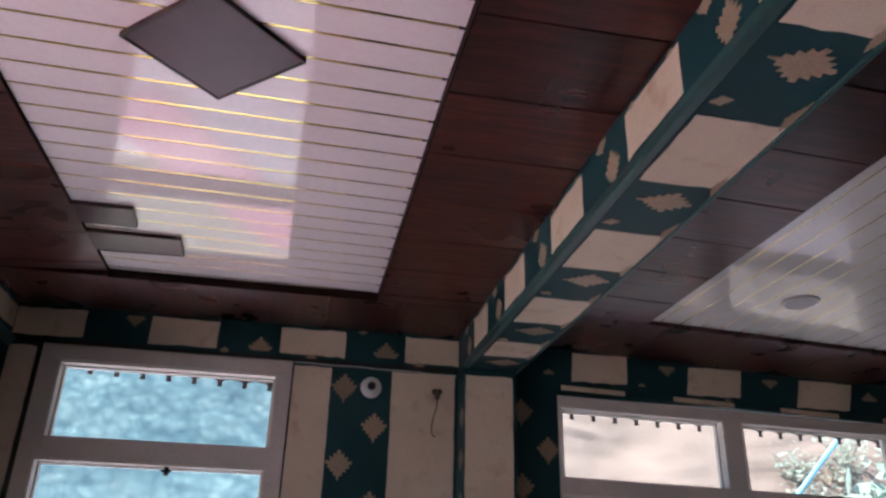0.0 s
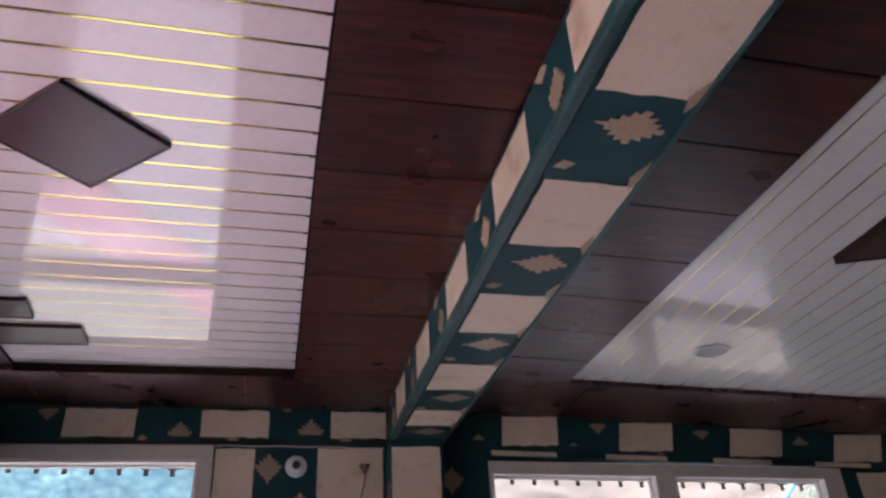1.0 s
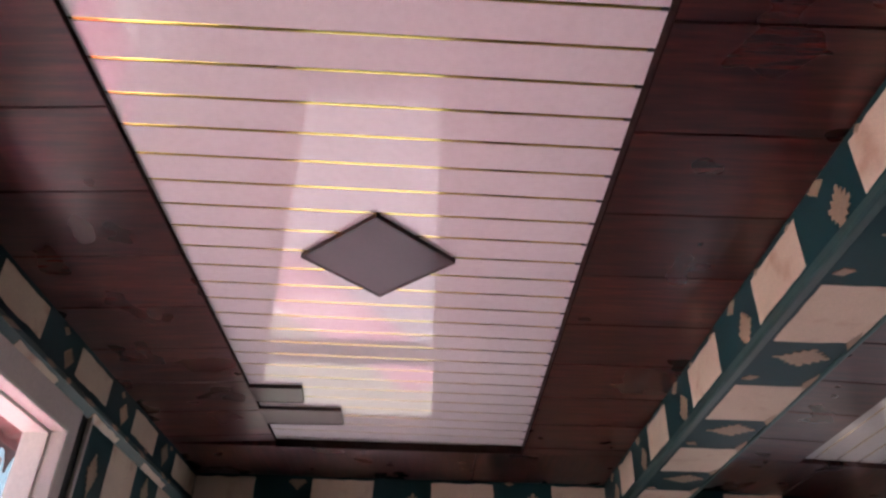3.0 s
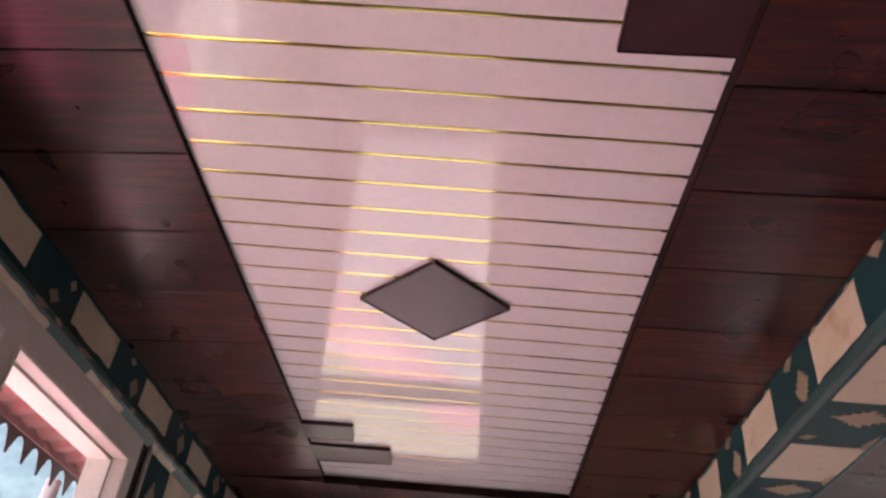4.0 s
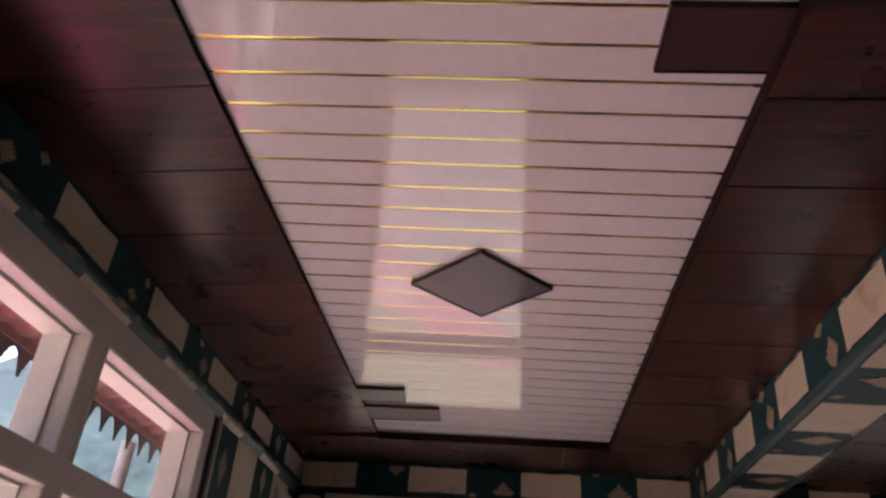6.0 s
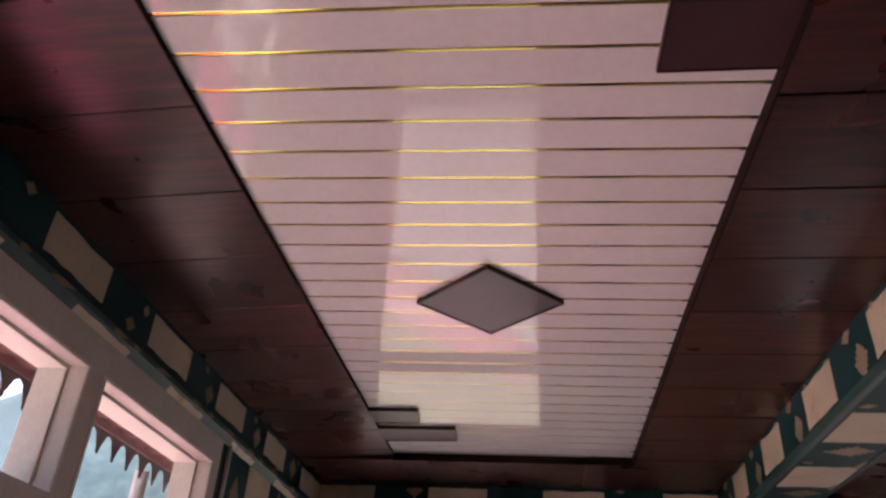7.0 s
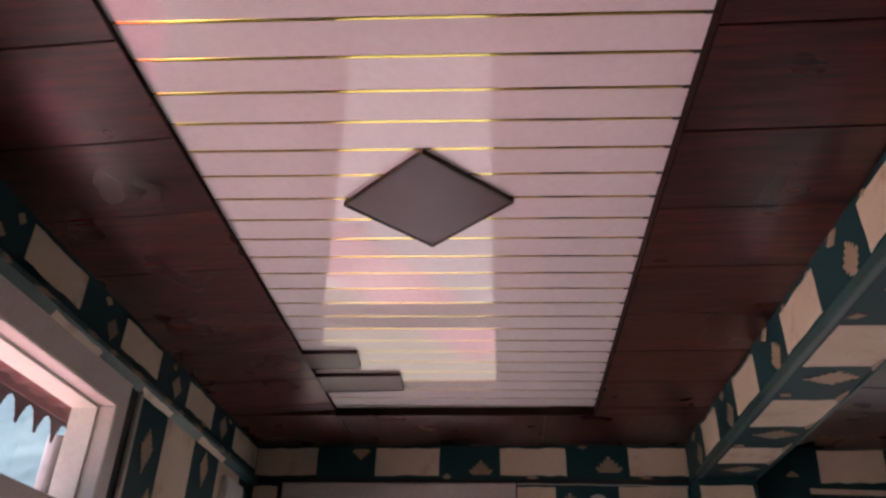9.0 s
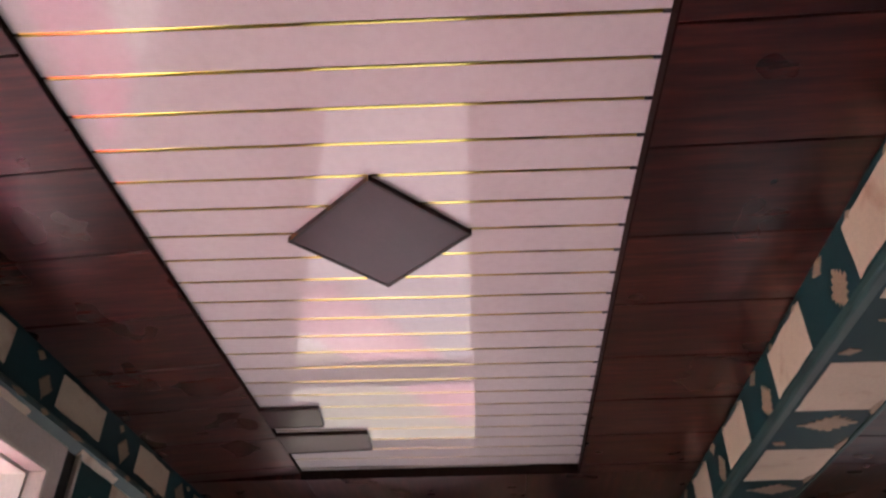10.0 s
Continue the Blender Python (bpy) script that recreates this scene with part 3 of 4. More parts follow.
# corner bead along the beam's lower edge
bm = bmesh.new()
prism(bm, [(0.0, 0.0), (0.0, 0.030), (-0.007, 0.028), (-0.010, 0.0), (-0.007, -0.009), (0.0, -0.012), (0.028, -0.010), (0.034, -0.004), (0.036, 0.0)],
      lambda p: (BEAM0 + p[0], SOUTH, BEAMZ + p[1]), lambda p: (BEAM0 + p[0], PIL, BEAMZ + p[1]))
part("edge_bead", bm, WORN_SHEEN, beam, "worn teal papered edge bead with its sheen in the colour")
bm = bmesh.new()
prism(bm, [(0.0, 0.0), (0.0, 0.032), (0.007, 0.028), (0.009, 0.0), (0.006, -0.008), (0.0, -0.010), (-0.010, -0.008), (-0.011, 0.0)],
      lambda p: (BEAM1 + p[0], SOUTH, BEAMZ + p[1]), lambda p: (BEAM1 + p[0], NORTH, BEAMZ + p[1]))
part("edge_bead", bm, WORN_SHEEN, beam, "worn teal papered edge bead with its sheen in the colour")

# rails under the friezes
bm = bmesh.new()
RAIL = [(0.0, 2.488), (0.006, 2.486), (0.034, 2.524), (0.034, 2.545), (0.022, 2.556), (0.0, 2.558)]
prism(bm, RAIL, lambda p: (WEST + p[0], SOUTH, p[1]), lambda p: (WEST + p[0], NORTH, p[1]))
rail = solid("picture_rail", bm, WORN_SHEEN, "teal and cream papered picture rail", "rail")
for a in np.arange(-2.3, 4.6, 0.77):
    bm = bmesh.new()
    w0, w1 = float(a) + rng.uniform(-0.01, 0.01), float(a) + 0.38 + rng.uniform(-0.03, 0.03)
    low, n = rng.uniform(0.02, 0.10), 9
    pts = [(w0 + (w1 - w0) * i / n, low + rng.uniform(-0.05, 0.05)) for i in range(n + 1)]
    pts += [(w1 - (w1 - w0) * i / n, 0.66 + 0.12 * i / n + rng.uniform(-0.07, 0.05)) for i in range(n + 1)]
    prism(bm, pts, lambda p: (WEST + 0.0062 + 0.028 * p[1], p[0], 2.4855 + 0.038 * p[1]), lambda p: (WEST + 0.0082 + 0.028 * p[1], p[0], 2.4842 + 0.038 * p[1]))
    part("cream_paper", bm, CREAM, rail)
    for du, w in ((-0.10, 0.14), (0.43, 0.06), (0.28, 0.10)):
        leaf(rail, "x", WEST + 0.0345, float(a) + du + rng.uniform(-0.03, 0.03), 2.534, w, 0.026, 1, rng.uniform(-6, 6))
bm = block(1.70, 4.6, NORTH - 0.022, NORTH, 2.452, 2.492, bevel=0.006)
rail2 = solid("picture_rail_east", drooped(bm, 0.03), TEAL, "teal and cream papered rail over the window", "rail")
for a in (1.70, 2.52, 3.34, 4.16):
    bm = block(a, a + 0.46, NORTH - 0.0250, NORTH - 0.0225, 2.4555, 2.4895)
    part("cream_paper", drooped(bm, 0.03), CREAM, rail2)


# ---- windows ----
def window(name, axis, face, out, u0, u1, z0, z1, lights, label, droop=0.0, deep=0.17):
    """A painted frame round several openings (u0, u1, z0, z1), a stepped reveal in each, a pane at the outer side."""
    w = thing(name, (0, 0, 0), label, "window", kind="structure")

    def b(u, v, d0, d1, za, zb, bev=0.003):
        a, c = sorted((face - out * d0, face - out * d1))
        bm = block(u, v, a, c, za, zb) if axis == "y" else block(a, c, u, v, za, zb)
        if bev:
            bevelled(bm, bev)
        return drooped(bm, droop) if droop else bm

    # casing: one slab cut by the lights, slightly proud of the wall
    bm = bmesh.new()
    wall_with_holes(bm, axis, face + out * 0.012, face - out * 0.05, u0, u1, z0, z1, lights)
    if droop:
        drooped(bm, droop)
    part("window_frame", bm, GREY, w, "grey painted wooden frame")
    for a, c, za, zb in lights:
        for g0, g1, h0, h1 in ((a - 0.016, c + 0.016, zb, zb + 0.016), (a - 0.016, a, za, zb), (c, c + 0.016, za, zb)):
            part("bead", b(g0, g1, -0.0175, -0.0118, h0, h1, 0.002), GREY_DAYLIT, w)
        # bead, groove, deep inner lining
        for s, (g, d0, d1) in enumerate(((0.0, 0.05, 0.056), (0.012, 0.056, deep))):
            m = GREY_DAYLIT
            t = 0.03
            part("lining", b(a - t, a + g, d0, d1, za - t, zb + t, 0.002), m, w)
            part("lining", b(c - g, c + t, d0, d1, za - t, zb + t, 0.002), m, w)
            part("lining", b(a + g, c - g, d0, d1, zb - g, zb + t, 0.002), m, w)
            part("lining", b(a + g, c - g, d0, d1, za - t, za + g, 0.002), m, w)
        pane = part("pane", b(a + 0.012, c - 0.012, deep + 0.002, deep + 0.006, za + 0.012, zb - 0.012, 0), GLASS, w, "clear glass pane")
        pane.visible_shadow = False
    return w


w1 = window("window_1", "y", NORTH, -1, *W1, [(-1.495, -0.212, 1.965, 2.408), (-1.515, -0.222, -0.905, 1.825)],
            "grey painted wooden window with a fanlight over the casement", 0.0, 0.09)
part("head_trim", block(W1[0] + 0.01, W1[1], NORTH - 0.024, NORTH - 0.012, 2.425, 2.512, bevel=0.004), GREY, w1, "grey painted head board")
bm = block(-0.80, -0.772, NORTH + 0.02, NORTH + 0.045, 1.775, 1.83, bevel=0.004)
tube(bm, [(-0.815, NORTH + 0.02, 1.80), (-0.757, NORTH + 0.02, 1.80)], 0.008)
part("latch", bm, BLACK, w1, "black metal window latch")
window("window_2", "y", NORTH, -1, *W2, [(1.705, 2.87, 1.885, 2.335), (3.03, 4.2, 1.885, 2.335), (1.705, 2.87, -0.30, 1.765), (3.03, 4.2, -0.30, 1.765)],
       "grey painted wooden window with two fanlights", 0.018, 0.09)
window("window_3", "x", WEST, 1, *WL, [(-0.52, 0.52, 1.925, 2.36), (0.68, 1.735, 1.925, 2.36), (1.865, 2.915, 1.925, 2.36), (-0.52, 0.52, -0.82, 1.82), (0.68, 1.735, -0.82, 1.82), (1.865, 2.915, -0.82, 1.82)],
       "grey painted wooden window with three fanlights")

# ---- raised dark panels on the ceiling ----
def raised(name, ring, z, thick, label, group):
    """A flat laminate box with a narrow edging, hung under the planks."""
    c = Vector((sum(p[0] for p in ring) / len(ring), sum(p[1] for p in ring) / len(ring), z))
    t = thing(name, c, label, "ceiling panel", group)
    bm = bmesh.new()
    inner = [(c.x + (x - c.x) * 0.985, c.y + (y - c.y) * 0.985) for x, y in ring]
    prism(bm, inner, lambda p: (p[0], p[1], z), lambda p: (p[0], p[1], z - thick))
    part("face_board", bm, FACE, t)
    n = len(ring)
    for i in range(n):
        a, b = Vector((*ring[i], 0)), Vector((*ring[(i + 1) % n], 0))
        ia, ib = a.lerp(Vector((c.x, c.y, 0)), 0.045), b.lerp(Vector((c.x, c.y, 0)), 0.045)
        bm = bmesh.new()
        prism(bm, [tuple(a), tuple(b), tuple(ib), tuple(ia)], lambda p: (p[0], p[1], z), lambda p: (p[0], p[1], z - thick - 0.003))
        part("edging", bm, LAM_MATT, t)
    return t


raised("diamond_panel", [(-0.416, 1.819), (-0.128, 2.108), (-0.433, 2.392), (-0.72, 2.1)], PANEL, 0.018, "dark laminate diamond panel on the white ceiling", "")
G = "dark blocks along the white ceiling"
raised("ceiling_block", [(PX0 - 0.004, 3.402), (-0.898, 3.402), (-0.913, 3.607), (PX0 - 0.004, 3.612)], PANEL, 0.018, "short dark laminate block at the ceiling's edge", G)
raised("ceiling_block", [(PX0 - 0.004, 3.712), (-0.719, 3.711), (-0.726, 3.932), (PX0 - 0.004, 3.955)], PANEL, 0.018, "long dark laminate block at the ceiling's edge", G)
raised("ceiling_block", [(0.074, 0.608), (PX1 + 0.030, 0.615), (PX1 + 0.030, 0.839), (0.071, 0.836)], PANEL, 0.018, "short dark laminate block at the ceiling's edge", G)
raised("ceiling_block", [(-0.13, 0.255), (PX1 + 0.035, 0.265), (PX1 + 0.035, 0.497), (-0.13, 0.480)], PANEL, 0.018, "long dark laminate block at the ceiling's edge", G)
star = []
sc, r = Vector((3.02, 1.95)), 0.62
for i in range(4):
    a0, a1 = radians(125 + 90 * i), radians(215 + 90 * i)
    p, q = sc + r * Vector((math.cos(a0), math.sin(a0))), sc + r * Vector((math.cos(a1), math.sin(a1)))
    for k in range(5):
        u = k / 5
        s = p.lerp(q, u)
        star.append(tuple(s.lerp(sc, 0.14 * math.sin(math.pi * u))))
z2 = PANEL2 - SAG * (sc.x - 1.75)
raised("star_panel", star, z2 + 0.03, 0.055, "dark laminate star panel on the white ceiling", "")

# round ceiling light, off
lp = Vector((2.70, 3.60, PANEL2 - SAG * (2.70 - 1.75)))
lamp = thing("ceiling_light", lp, "round flush ceiling light, switched off", "ceiling light")
bm = bmesh.new()
bmesh.ops.create_cone(bm, cap_ends=True, segments=40, radius1=0.088, radius2=0.088, depth=0.01, matrix=Matrix.Translation(lp + Vector((0, 0, -0.004))))
part("diffuser", bm, LENS, lamp, "frosted grey diffuser")
bm = bmesh.new()
outer = [(0.104 * math.cos(a), 0.104 * math.sin(a)) for a in (2 * math.pi * k / 40 for k in range(40))]
lo = [bm.verts.new(lp + Vector((x, y, 0.0))) for x, y in outer]
mid = [bm.verts.new(lp + Vector((x * 0.97, y * 0.97, -0.010))) for x, y in outer]
inn = [bm.verts.new(lp + Vector((x * 0.85, y * 0.85, -0.011))) for x, y in outer]
up = [bm.verts.new(lp + Vector((x * 0.84, y * 0.84, 0.0))) for x, y in outer]
for a, b in ((lo, mid), (mid, inn), (inn, up)):
    for k in range(40):
        bm.faces.new((a[k], a[(k + 1) % 40], b[(k + 1) % 40], b[k]))
part("rim", bm, PLASTIC, lamp, "thin white rim", smooth=True)

# ---- small fittings on the walls ----
def turned(bm, centre, out, profile, sides=32):
    """A turned shape: radius and height pairs, along the way out."""
    out = Vector(out)
    u = out.orthogonal().normalized()
    w = out.cross(u)
    rings = [[bm.verts.new(Vector(centre) + h * out + r * (math.cos(a) * u + math.sin(a) * w)) for a in (2 * math.pi * k / sides for k in range(sides))] for r, h in profile]
    for a, b in zip(rings, rings[1:]):
        for k in range(sides):
            bm.faces.new((a[k], a[(k + 1) % sides], b[(k + 1) % sides], b[k]))
    bm.faces.new(rings[0])
    bm.faces.new(rings[-1])
    return bm


hp = (0.405, NORTH - 0.002, 2.385)
holder = thing("bulb_holder", hp, "empty white plastic bulb holder on the papered wall", "bulb holder")
part("base", turned(bmesh.new(), hp, (0, -1, 0), [(0.068, 0), (0.068, 0.008), (0.062, 0.016), (0.044, 0.026), (0.034, 0.040), (0.030, 0.042)]), PLASTIC, holder, smooth=False)
part("socket", turned(bmesh.new(), (hp[0], hp[1] - 0.0425, hp[2]), (0, -1, 0), [(0.0265, 0), (0.0265, 0.012), (0.020, 0.013), (0.018, 0.004)]), BLACK, holder, "dark empty socket")

sx = WEST + 0.0025
board = thing("switch_board", (sx, 4.46, 2.05), "white plastic switch board on the papered wall", "switch board")
part("box", block(sx, sx + 0.035, 4.30, 4.615, 2.03, 2.425, bevel=0.008), PLASTIC, board)
part("cover_plate", block(sx + 0.035, sx + 0.041, 4.315, 4.60, 2.05, 2.405, bevel=0.003), PLASTIC, board, "white cover plate")
for y0, z0 in ((4.49, 2.28), (4.36, 2.165)):
    sw = part("socket", block(sx + 0.041, sx + 0.047, y0, y0 + 0.07, z0, z0 + 0.052, bevel=0.003), BLACK, board, "black socket insert")
    part("rocker", block(sx + 0.047, sx + 0.050, y0 + 0.012, y0 + 0.032, z0 + 0.012, z0 + 0.04, bevel=0.001), BLACK, sw)
part("rocker", block(sx + 0.041, sx + 0.048, 4.36, 4.41, 2.30, 2.36, bevel=0.003), PLASTIC, board)

pipe = thing("cable_duct", (WEST + 0.012, 3.12, BASE), "thin white cable duct beside the window", "cable duct")
part("duct", block(WEST + 0.001, WEST + 0.022, 3.105, 3.128, BASE, 2.50, bevel=0.004), WIRE, pipe)
part("dark_gap", block(WEST + 0.0005, WEST + 0.006, 3.03, 3.10, BASE, 2.50, bevel=0.001), DARKGAP, pipe, "plain dark strip")
# thin dark strips along both sides of the northern window frame
gap = thing("edge_gap", (-1.637, NORTH, BASE), "plain dark strip between paper and window frame", "gap")
part("dark_strip", block(-1.653, -1.621, NORTH - 0.006, NORTH - 0.0004, BASE, 2.52, bevel=0.001), DARKGAP, gap)
part("dark_strip", block(-0.107, -0.099, NORTH - 0.006, NORTH - 0.0004, BASE, 2.50, bevel=0.001), DARKGAP, gap)

# dark strip laid on the wall in place of a shadow gap
gap2 = thing("shadow_gap_strip", (0.0, NORTH, 2.53), "dark strip standing for the shadow gap under the papered frieze", "gap")
part("dark_strip", block(WEST + 0.03, BEAM0 - 0.01, NORTH - 0.0035, NORTH - 0.0004, 2.524, 2.548), DARKGAP, gap2)
cable = thing("wall_cable", (0.4, NORTH, 2.51), "thin white cable along the top of the papered wall", "cable")
pts = [(-0.1 + 1.07 * i / 16, NORTH - 0.006, 2.516 + 0.002 * math.sin(i * 1.3) - 0.00006 * i * i) for i in range(17)]
part("cord", tube(bmesh.new(), pts, 0.0042), WIRE, cable)
hook = thing("hook_with_string", (0.84, NORTH, 2.36), "rusty hook with a dangling brown string", "hook")
bm = bmesh.new()
turned(bm, (0.83, NORTH - 0.002, 2.385), (0, -1, 0), [(0.021, 0), (0.020, 0.01), (0.011, 0.018)], 12)
turned(bm, (0.858, NORTH - 0.002, 2.39), (0, -1, 0), [(0.018, 0), (0.017, 0.008), (0.009, 0.014)], 12)
tube(bm, [(0.85, NORTH - 0.010, 2.395), (0.845, NORTH - 0.014, 2.365), (0.838, NORTH - 0.012, 2.34)], 0.016)
part("hook", bm, RUST, hook)
pts = [(0.842, 2.35), (0.846, 2.31), (0.84, 2.27), (0.828, 2.23), (0.818, 2.19), (0.812, 2.15), (0.815, 2.115), (0.826, 2.10), (0.842, 2.095)]
part("string", tube(bmesh.new(), [(x, NORTH - 0.006, z) for x, z in pts], 0.004, 6), RUST, hook, "thin brown string")

# ---- outside: eaves with fringe, post, roofs below, terrain ----
def corrugated(bm, u0, u1, a, b, pitch, amp, along, thick=0.004):
    """A corrugated sheet from edge a to edge b (pairs of across, z), the waves running along u."""
    n = int((u1 - u0) / pitch * 8)
    rows = []
    for i in range(n + 1):
        u = u0 + (u1 - u0) * i / n
        h = amp * math.cos(2 * math.pi * u / pitch)
        quad = []
        for (c, z), t in ((a, 0), (b, 0), (b, thick), (a, thick)):
            quad.append(bm.verts.new((u, c, z + h + t) if along == "x" else (c, u, z + h + t)))
        rows.append(quad)
    for p, q in zip(rows, rows[1:]):
        for k in range(4):
            bm.faces.new((p[k], p[(k + 1) % 4], q[(k + 1) % 4], q[k]))
    bm.faces.new(rows[0])
    bm.faces.new(rows[-1][::-1])
    return bm


def tooth_mesh():
    half = [(0.095, 0.0), (0.095, -0.022), (0.073, -0.036), (0.056, -0.044), (0.050, -0.070), (0.038, -0.077), (0.033, -0.104), (0.021, -0.111), (0.018, -0.141), (0.008, -0.155)]
    ring = half + [(-x, z) for x, z in reversed(half)]
    bm = bmesh.new()
    prism(bm, ring, lambda p: (p[0], -0.001, p[1]), lambda p: (p[0], 0.001, p[1]))
    return mesh_of("tooth", bm, FRINGE_SHADED)


def pendant_mesh():
    """A scalloped valance piece that ends in a narrow flat tip."""
    arch = [(0.095 - 0.079 * math.sin(a), -0.085 - 0.030 * (1 - math.cos(a))) for a in (math.pi / 2 * k / 6 for k in range(7))]
    half = [(0.095, 0.0), *arch, (0.014, -0.128), (0.022, -0.134), (0.019, -0.150), (0.008, -0.156)]
    ring = half + [(-x, z) for x, z in reversed(half)]
    bm = bmesh.new()
    prism(bm, ring, lambda p: (p[0], -0.001, p[1]), lambda p: (p[0], 0.001, p[1]))
    return mesh_of("tooth", bm, FRINGE_SHADED)


TOOTH, PENDANT = tooth_mesh(), pendant_mesh()
eave = thing("west_eave", (-2.86, 2.0, 2.74), "red painted tin eave with a serrated fringe", "eave")
part("roof_sheet", corrugated(bmesh.new(), -3.2, 5.2, (-1.95, 3.10), (-2.876, 2.774), 0.19, 0.010, "y"), REDTIN, eave, smooth=True)
part("edge_strip", block(-2.880, -2.852, -3.2, 5.2, 2.735, 2.80, bevel=0.003), REDTIN, eave)
for k in range(42):
    ob = new("tooth", TOOTH)
    ob.parent = eave
    ob.matrix_basis = Matrix.Translation((Vector((-2.862, 2.49 + 0.19 * (k - 28), 2.741)) - base_of(eave)) * PLAN) @ Matrix.Rotation(radians(90), 4, "Z")
eave2 = thing("north_eave", (1.5, 5.9, 2.7), "red painted tin eave with a serrated fringe", "eave")
SAGN = 0.026
bm = corrugated(bmesh.new(), -3.0, 6.6, (5.0, 3.10), (5.916, 2.732), 0.19, 0.010, "x")
part("roof_sheet", drooped(bm, SAGN, -0.8), REDTIN, eave2, smooth=True)
part("edge_strip", drooped(block(-3.0, 6.6, 5.892, 5.920, 2.684, 2.762, bevel=0.003), SAGN, -0.8), REDTIN, eave2)
for k in range(50):
    x = -2.9 + 0.187 * k
    ob = new("tooth", PENDANT)
    ob.parent = eave2
    ob.matrix_basis = Matrix.Translation((Vector((x, 5.902, 2.690 - SAGN * (x + 0.8))) - base_of(eave2)) * PLAN) @ Matrix.Diagonal((0.985, 1, 0.84, 1))
post = thing("veranda_post", (-2.95, 4.39, -1.3), "weathered pale pink round veranda post", "post")
part("shaft", turned(bmesh.new(), (-2.95, 4.39, -1.3), (0, 0, 1), [(0.052, 0), (0.050, 2.0), (0.047, 3.98)], 20), POSTP, post, smooth=False)
part("foot", block(-3.03, -2.87, 4.31, 4.47, -1.34, -1.15, bevel=0.01), POSTP, post)

deck = thing("veranda_deck", (-2.9, 2.0, -1.4), "weathered grey veranda boards below the window", "deck")
edge, rd = -2.1, random.Random(12)
while edge > -3.30:
    wide = rd.choice((0.09, 0.14, 0.2))
    part("board", block(edge - wide + 0.012, edge, -6.0, 10.5, -1.42, -1.36 + rd.uniform(0, 0.02), bevel=0.004), rd.choice((DECK, DECKDARK, DECK)), deck)
    edge -= wide
lean = thing("lean_to_roof", (-4.5, 2.0, -1.6), "sun-faded red corrugated tin roof below the window", "roof")
FOLD = (-6.3, -1.83)   # a lap between the near and the far sheets
for a, b, sheet, label in ((-6.0, 2.8, PINKTIN, ""), (2.8, 6.2, CRIMSON, "crimson painted tin sheets"), (6.2, 10.5, DULLTIN, "dull pink-brown tin sheets")):
    part("roof_sheet", corrugated(bmesh.new(), a, b, (-3.40, -1.43), FOLD, 0.24, 0.016, "y"), sheet, lean, label, smooth=True)
part("roof_sheet", corrugated(bmesh.new(), -6.0, 10.5, FOLD, (-8.6, -2.16), 0.24, 0.016, "y"), PINKTIN, lean, smooth=True)
solid("terrace", block(-3.3, 1.1, NORTH + WALL + 0.01, 8.3, -1.3, -1.1), CONCRETE, "pale concrete terrace outside the window", "terrace")
solid("terrace_edge", block(-1.9, 1.1, 8.3, 11.4, -1.32, -1.11), CONCRETE, "pale concrete yard beyond the terrace", "terrace")
# unseen slabs, added and darkened to hold down the ceiling's reflections
solid("yard", block(1.1, 10.0, NORTH + WALL, 9.0, -1.5, -1.3), YARD, "unseen near-black slab added outside the window to dim reflections", "yard")
solid("path", block(1.1, 13.0, 9.0, 11.0, -1.52, -1.29), PATH_STONE, "unseen grey slab added beyond the near-black one for the reflections", "path")
shed = thing("shed_roof", (-0.6, 10.5, -1.4), "sun-faded red corrugated tin shed roof", "roof")
bm = corrugated(bmesh.new(), -2.05, -0.85, (8.2, -1.06), (13.0, -1.08), 0.24, 0.012, "x")
bmesh.ops.rotate(bm, verts=bm.verts, cent=(-1.45, 10.6, -1.07), matrix=Matrix.Rotation(radians(-31), 3, "Z"))
part("roof_sheet", bm, SHEDTIN, shed, smooth=True)


def grid(name, nu, nv, f, material, label, category, kind="structure"):
    bm = bmesh.new()
    v = [[bm.verts.new(f(i / nu, j / nv)) for j in range(nv + 1)] for i in range(nu + 1)]
    for i in range(nu):
        for j in range(nv):
            bm.faces.new((v[i][j], v[i + 1][j], v[i + 1][j + 1], v[i][j + 1]))
    return solid(name, bm, material, label, category, kind, smooth=True)


def earth_at(u, v):
    x, y = -60 + 120 * u, -60 + 120 * v
    return (x, y, -3.6 + 0.25 * noise.noise((x * 0.15, y * 0.15, 0)))


grid("ground", 60, 60, earth_at, EARTH, "dry yellow earth round the house", "ground")


def mountain(u, v):
    """A ring of wooded mountains, by azimuth from north (towards the west) and by height."""
    w = 2 * u - 1
    az = 25 + 180 * (0.35 * w + 0.65 * w ** 3)
    top = 17 + 5 * math.cos(radians(az - 8)) + 1.6 * math.sin(radians(az * 5 + 30))
    if 20 < az < 80:
        top = min(23.0, 14.4 + 0.62 * (42 - az)) if az < 42 else 14.4 - 0.03 * (az - 42)
    d = 66 + 46 * v
    h = -4 + (d * math.tan(radians(top)) + 4) * v
    p = Vector((-math.sin(radians(az)) * d, math.cos(radians(az)) * d, h))
    b = 0.3 * abs(noise.noise(p * 0.55)) + 0.3 * abs(noise.noise(p * 1.4)) + 0.7 * noise.noise(p * 0.12)
    return p - b * Vector((p.x, p.y, -0.6 * d)).normalized()


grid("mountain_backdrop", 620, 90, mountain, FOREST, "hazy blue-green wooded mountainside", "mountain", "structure")


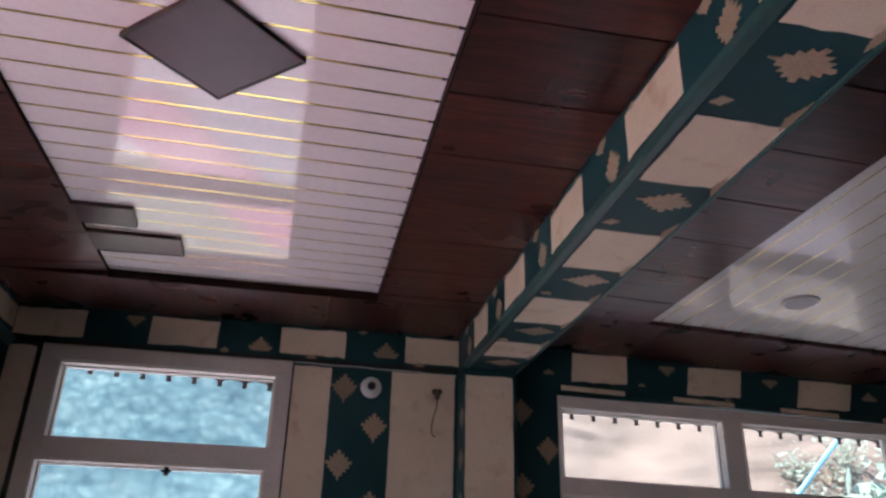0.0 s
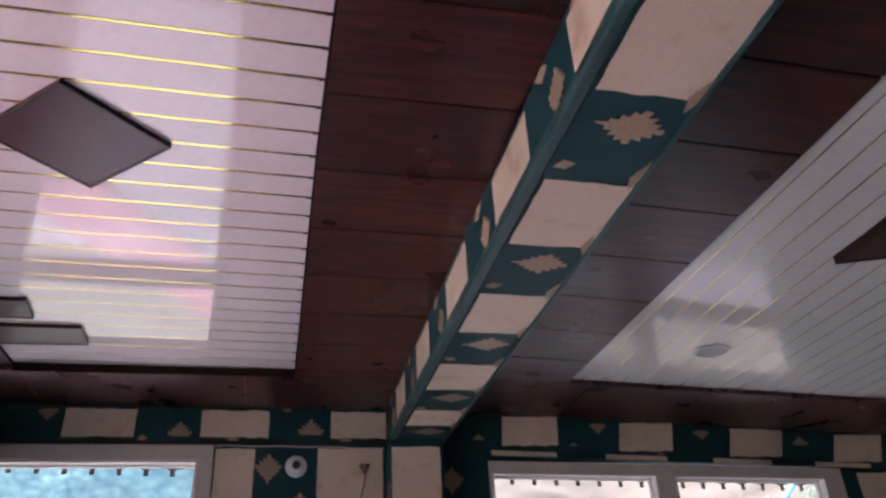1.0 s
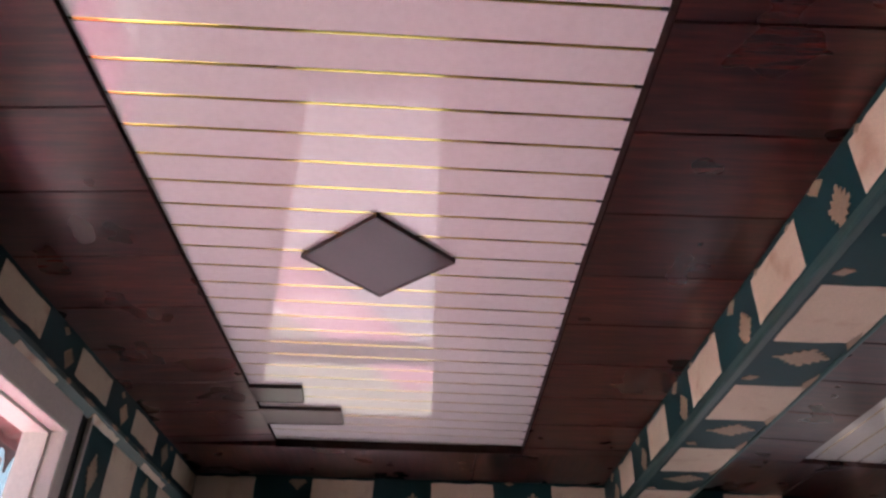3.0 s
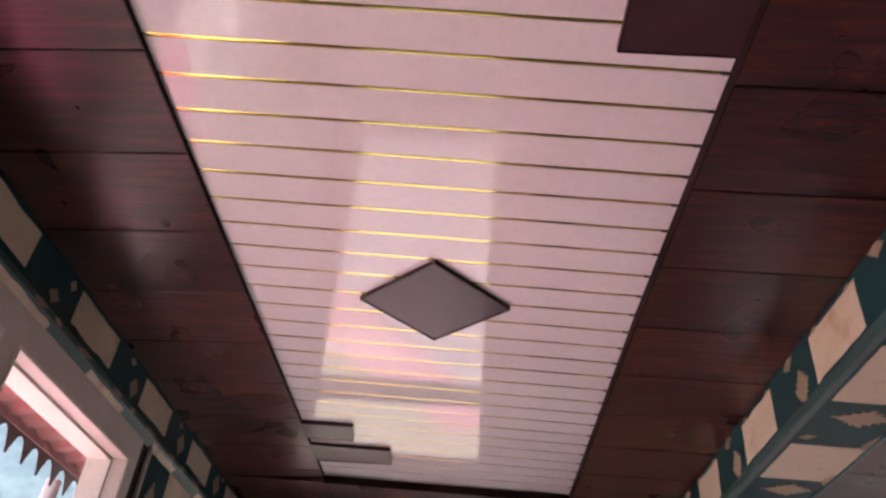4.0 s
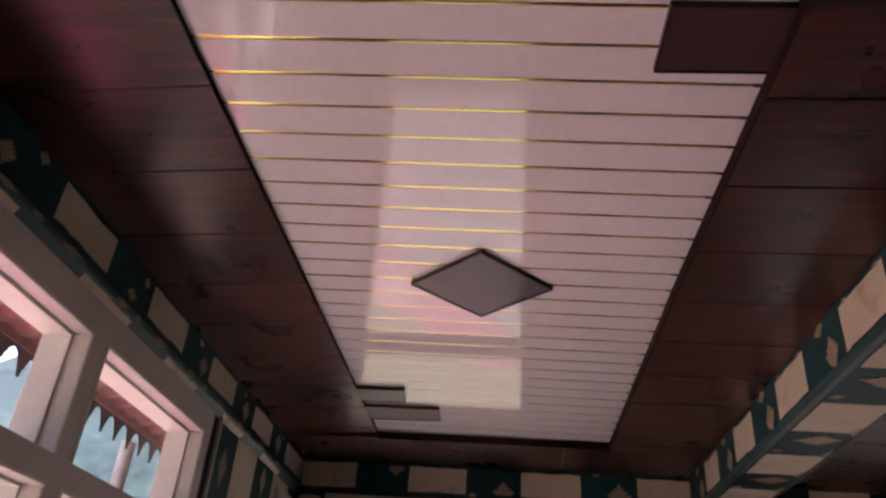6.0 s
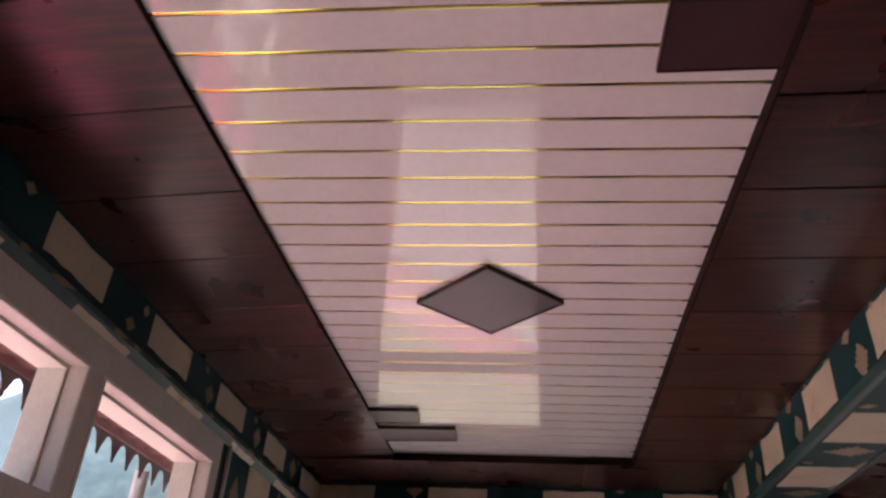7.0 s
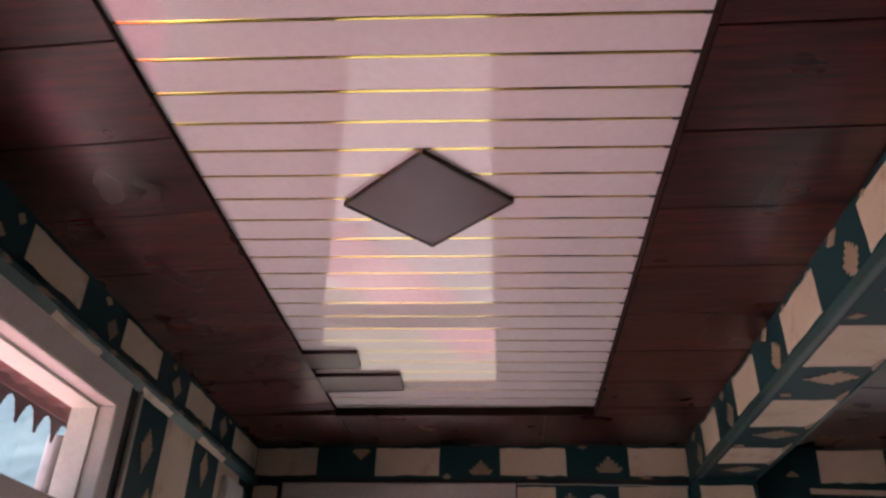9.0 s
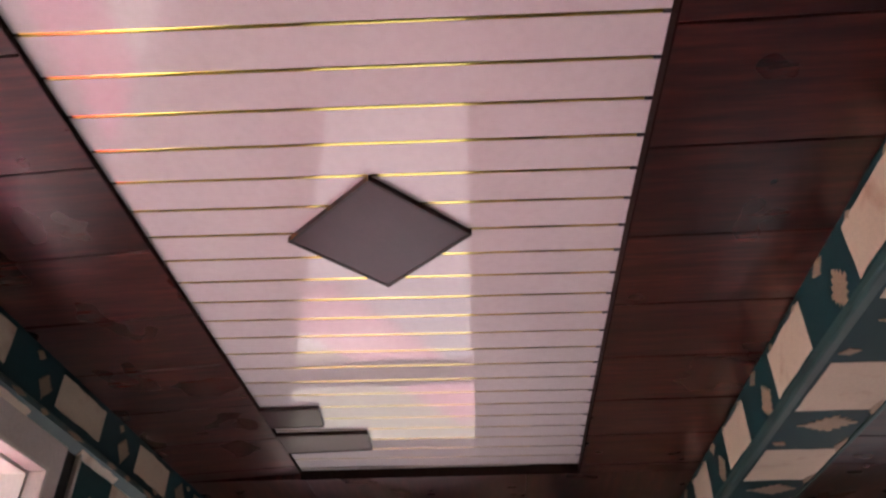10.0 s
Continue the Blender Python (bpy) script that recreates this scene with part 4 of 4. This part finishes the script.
def bank(u, v):
    x = 3.0 + 26 * u
    d = 13 + 9 * v + 1.5 * math.sin(u * 9)
    p = Vector((x, d + 0.1 * x, -3.2 + 10.5 * v ** 0.85))
    return p + Vector((0, -0.35 * noise.noise(p * 0.5) - 0.15 * noise.noise(p * 1.6), 0.5 * noise.noise(p * 0.35)))


grid("earth_bank", 90, 50, bank, BANK, "sunlit orange cut-earth bank", "bank")


def clump(name, centre, size, count, material, label, seed, leaf_size):
    """A loose bush: bent twigs and many small leaf blades round them."""
    t = thing(name, centre, label, "bush", "bushes on the bank")
    q = random.Random(seed)
    c = Vector(centre)
    twigs, blades = bmesh.new(), bmesh.new()
    for _ in range(14):
        d = Vector((q.gauss(0, 0.6), q.gauss(0, 0.6), q.uniform(0.5, 1.4))).normalized() * size * q.uniform(0.6, 1.1)
        tips = [c, c + d * 0.5 + Vector((0, 0, 0.1 * size)), c + d]
        tube(twigs, tips, 0.006, 5)
        for _ in range(count // 14):
            p = c + d * q.uniform(0.3, 1.1) + Vector((q.gauss(0, 0.16), q.gauss(0, 0.16), q.gauss(0, 0.16))) * size
            a = Vector((q.gauss(0, 1), q.gauss(0, 1), q.gauss(0, 1))).normalized()
            b = a.orthogonal().normalized()
            s = leaf_size * q.uniform(0.5, 1.3)
            if leaf_size > 0.15:
                shape = [(math.cos(h), 0.62 * math.sin(h)) for h in (math.pi * i / 4 for i in range(8))]
            else:
                shape = [(-1, 0), (0, 0.35), (1, 0), (0, -0.35)]
            blades.faces.new([blades.verts.new(p + s * (x * a + y * b)) for x, y in shape])
    part("twigs", twigs, TWIG, t)
    part("leaves", blades, material, t)
    return t


q = random.Random(9)
for k in range(20):
    u, v = 0.37 + 0.0132 * k + q.uniform(-0.01, 0.01), (0.42, 0.52, 0.61, 0.70)[k % 4] + q.uniform(-0.04, 0.04)
    c = bank(u, v) - Vector((0, 0.2, 0.3))
    clump("bush", tuple(c), q.uniform(0.8, 1.3), 230, (SCRUB, DRYLEAF, SCRUB, PALELEAF)[k % 4], "dry grey-green scrub on the earth bank", 20 + k, 0.11)
for k, (x, y, z) in enumerate(((7.35, 9.0, 1.5), (7.7, 9.2, 1.95), (8.1, 9.3, 2.0), (8.5, 9.1, 2.15), (8.9, 9.2, 1.9))):
    clump("bush", (x, y, z), 0.75, 112, PADLEAF, "broad pale green pads outside the window", 50 + k, 0.17)
q = random.Random(31)
for k in range(14):
    c = (5.2 + 0.48 * k + q.uniform(-0.3, 0.3), 11.6 + 0.7 * (k % 3) + q.uniform(-0.3, 0.3), -2.2)
    clump("bush", c, q.uniform(0.8, 1.2), 168, DRYLEAF, "dry brown low bush at the foot of the bank", 90 + k, 0.12)
pole = thing("leaning_pipe", (0.3, 9.0, -3.6), "long leaning pale blue pipe outside the window", "pipe")
part("tube", tube(bmesh.new(), [(0.3, 9.0, -3.62), (3.9, 9.0, 0.0), (7.6, 9.0, 3.74)], 0.03, 12), BLUEPIPE, pole, smooth=True)
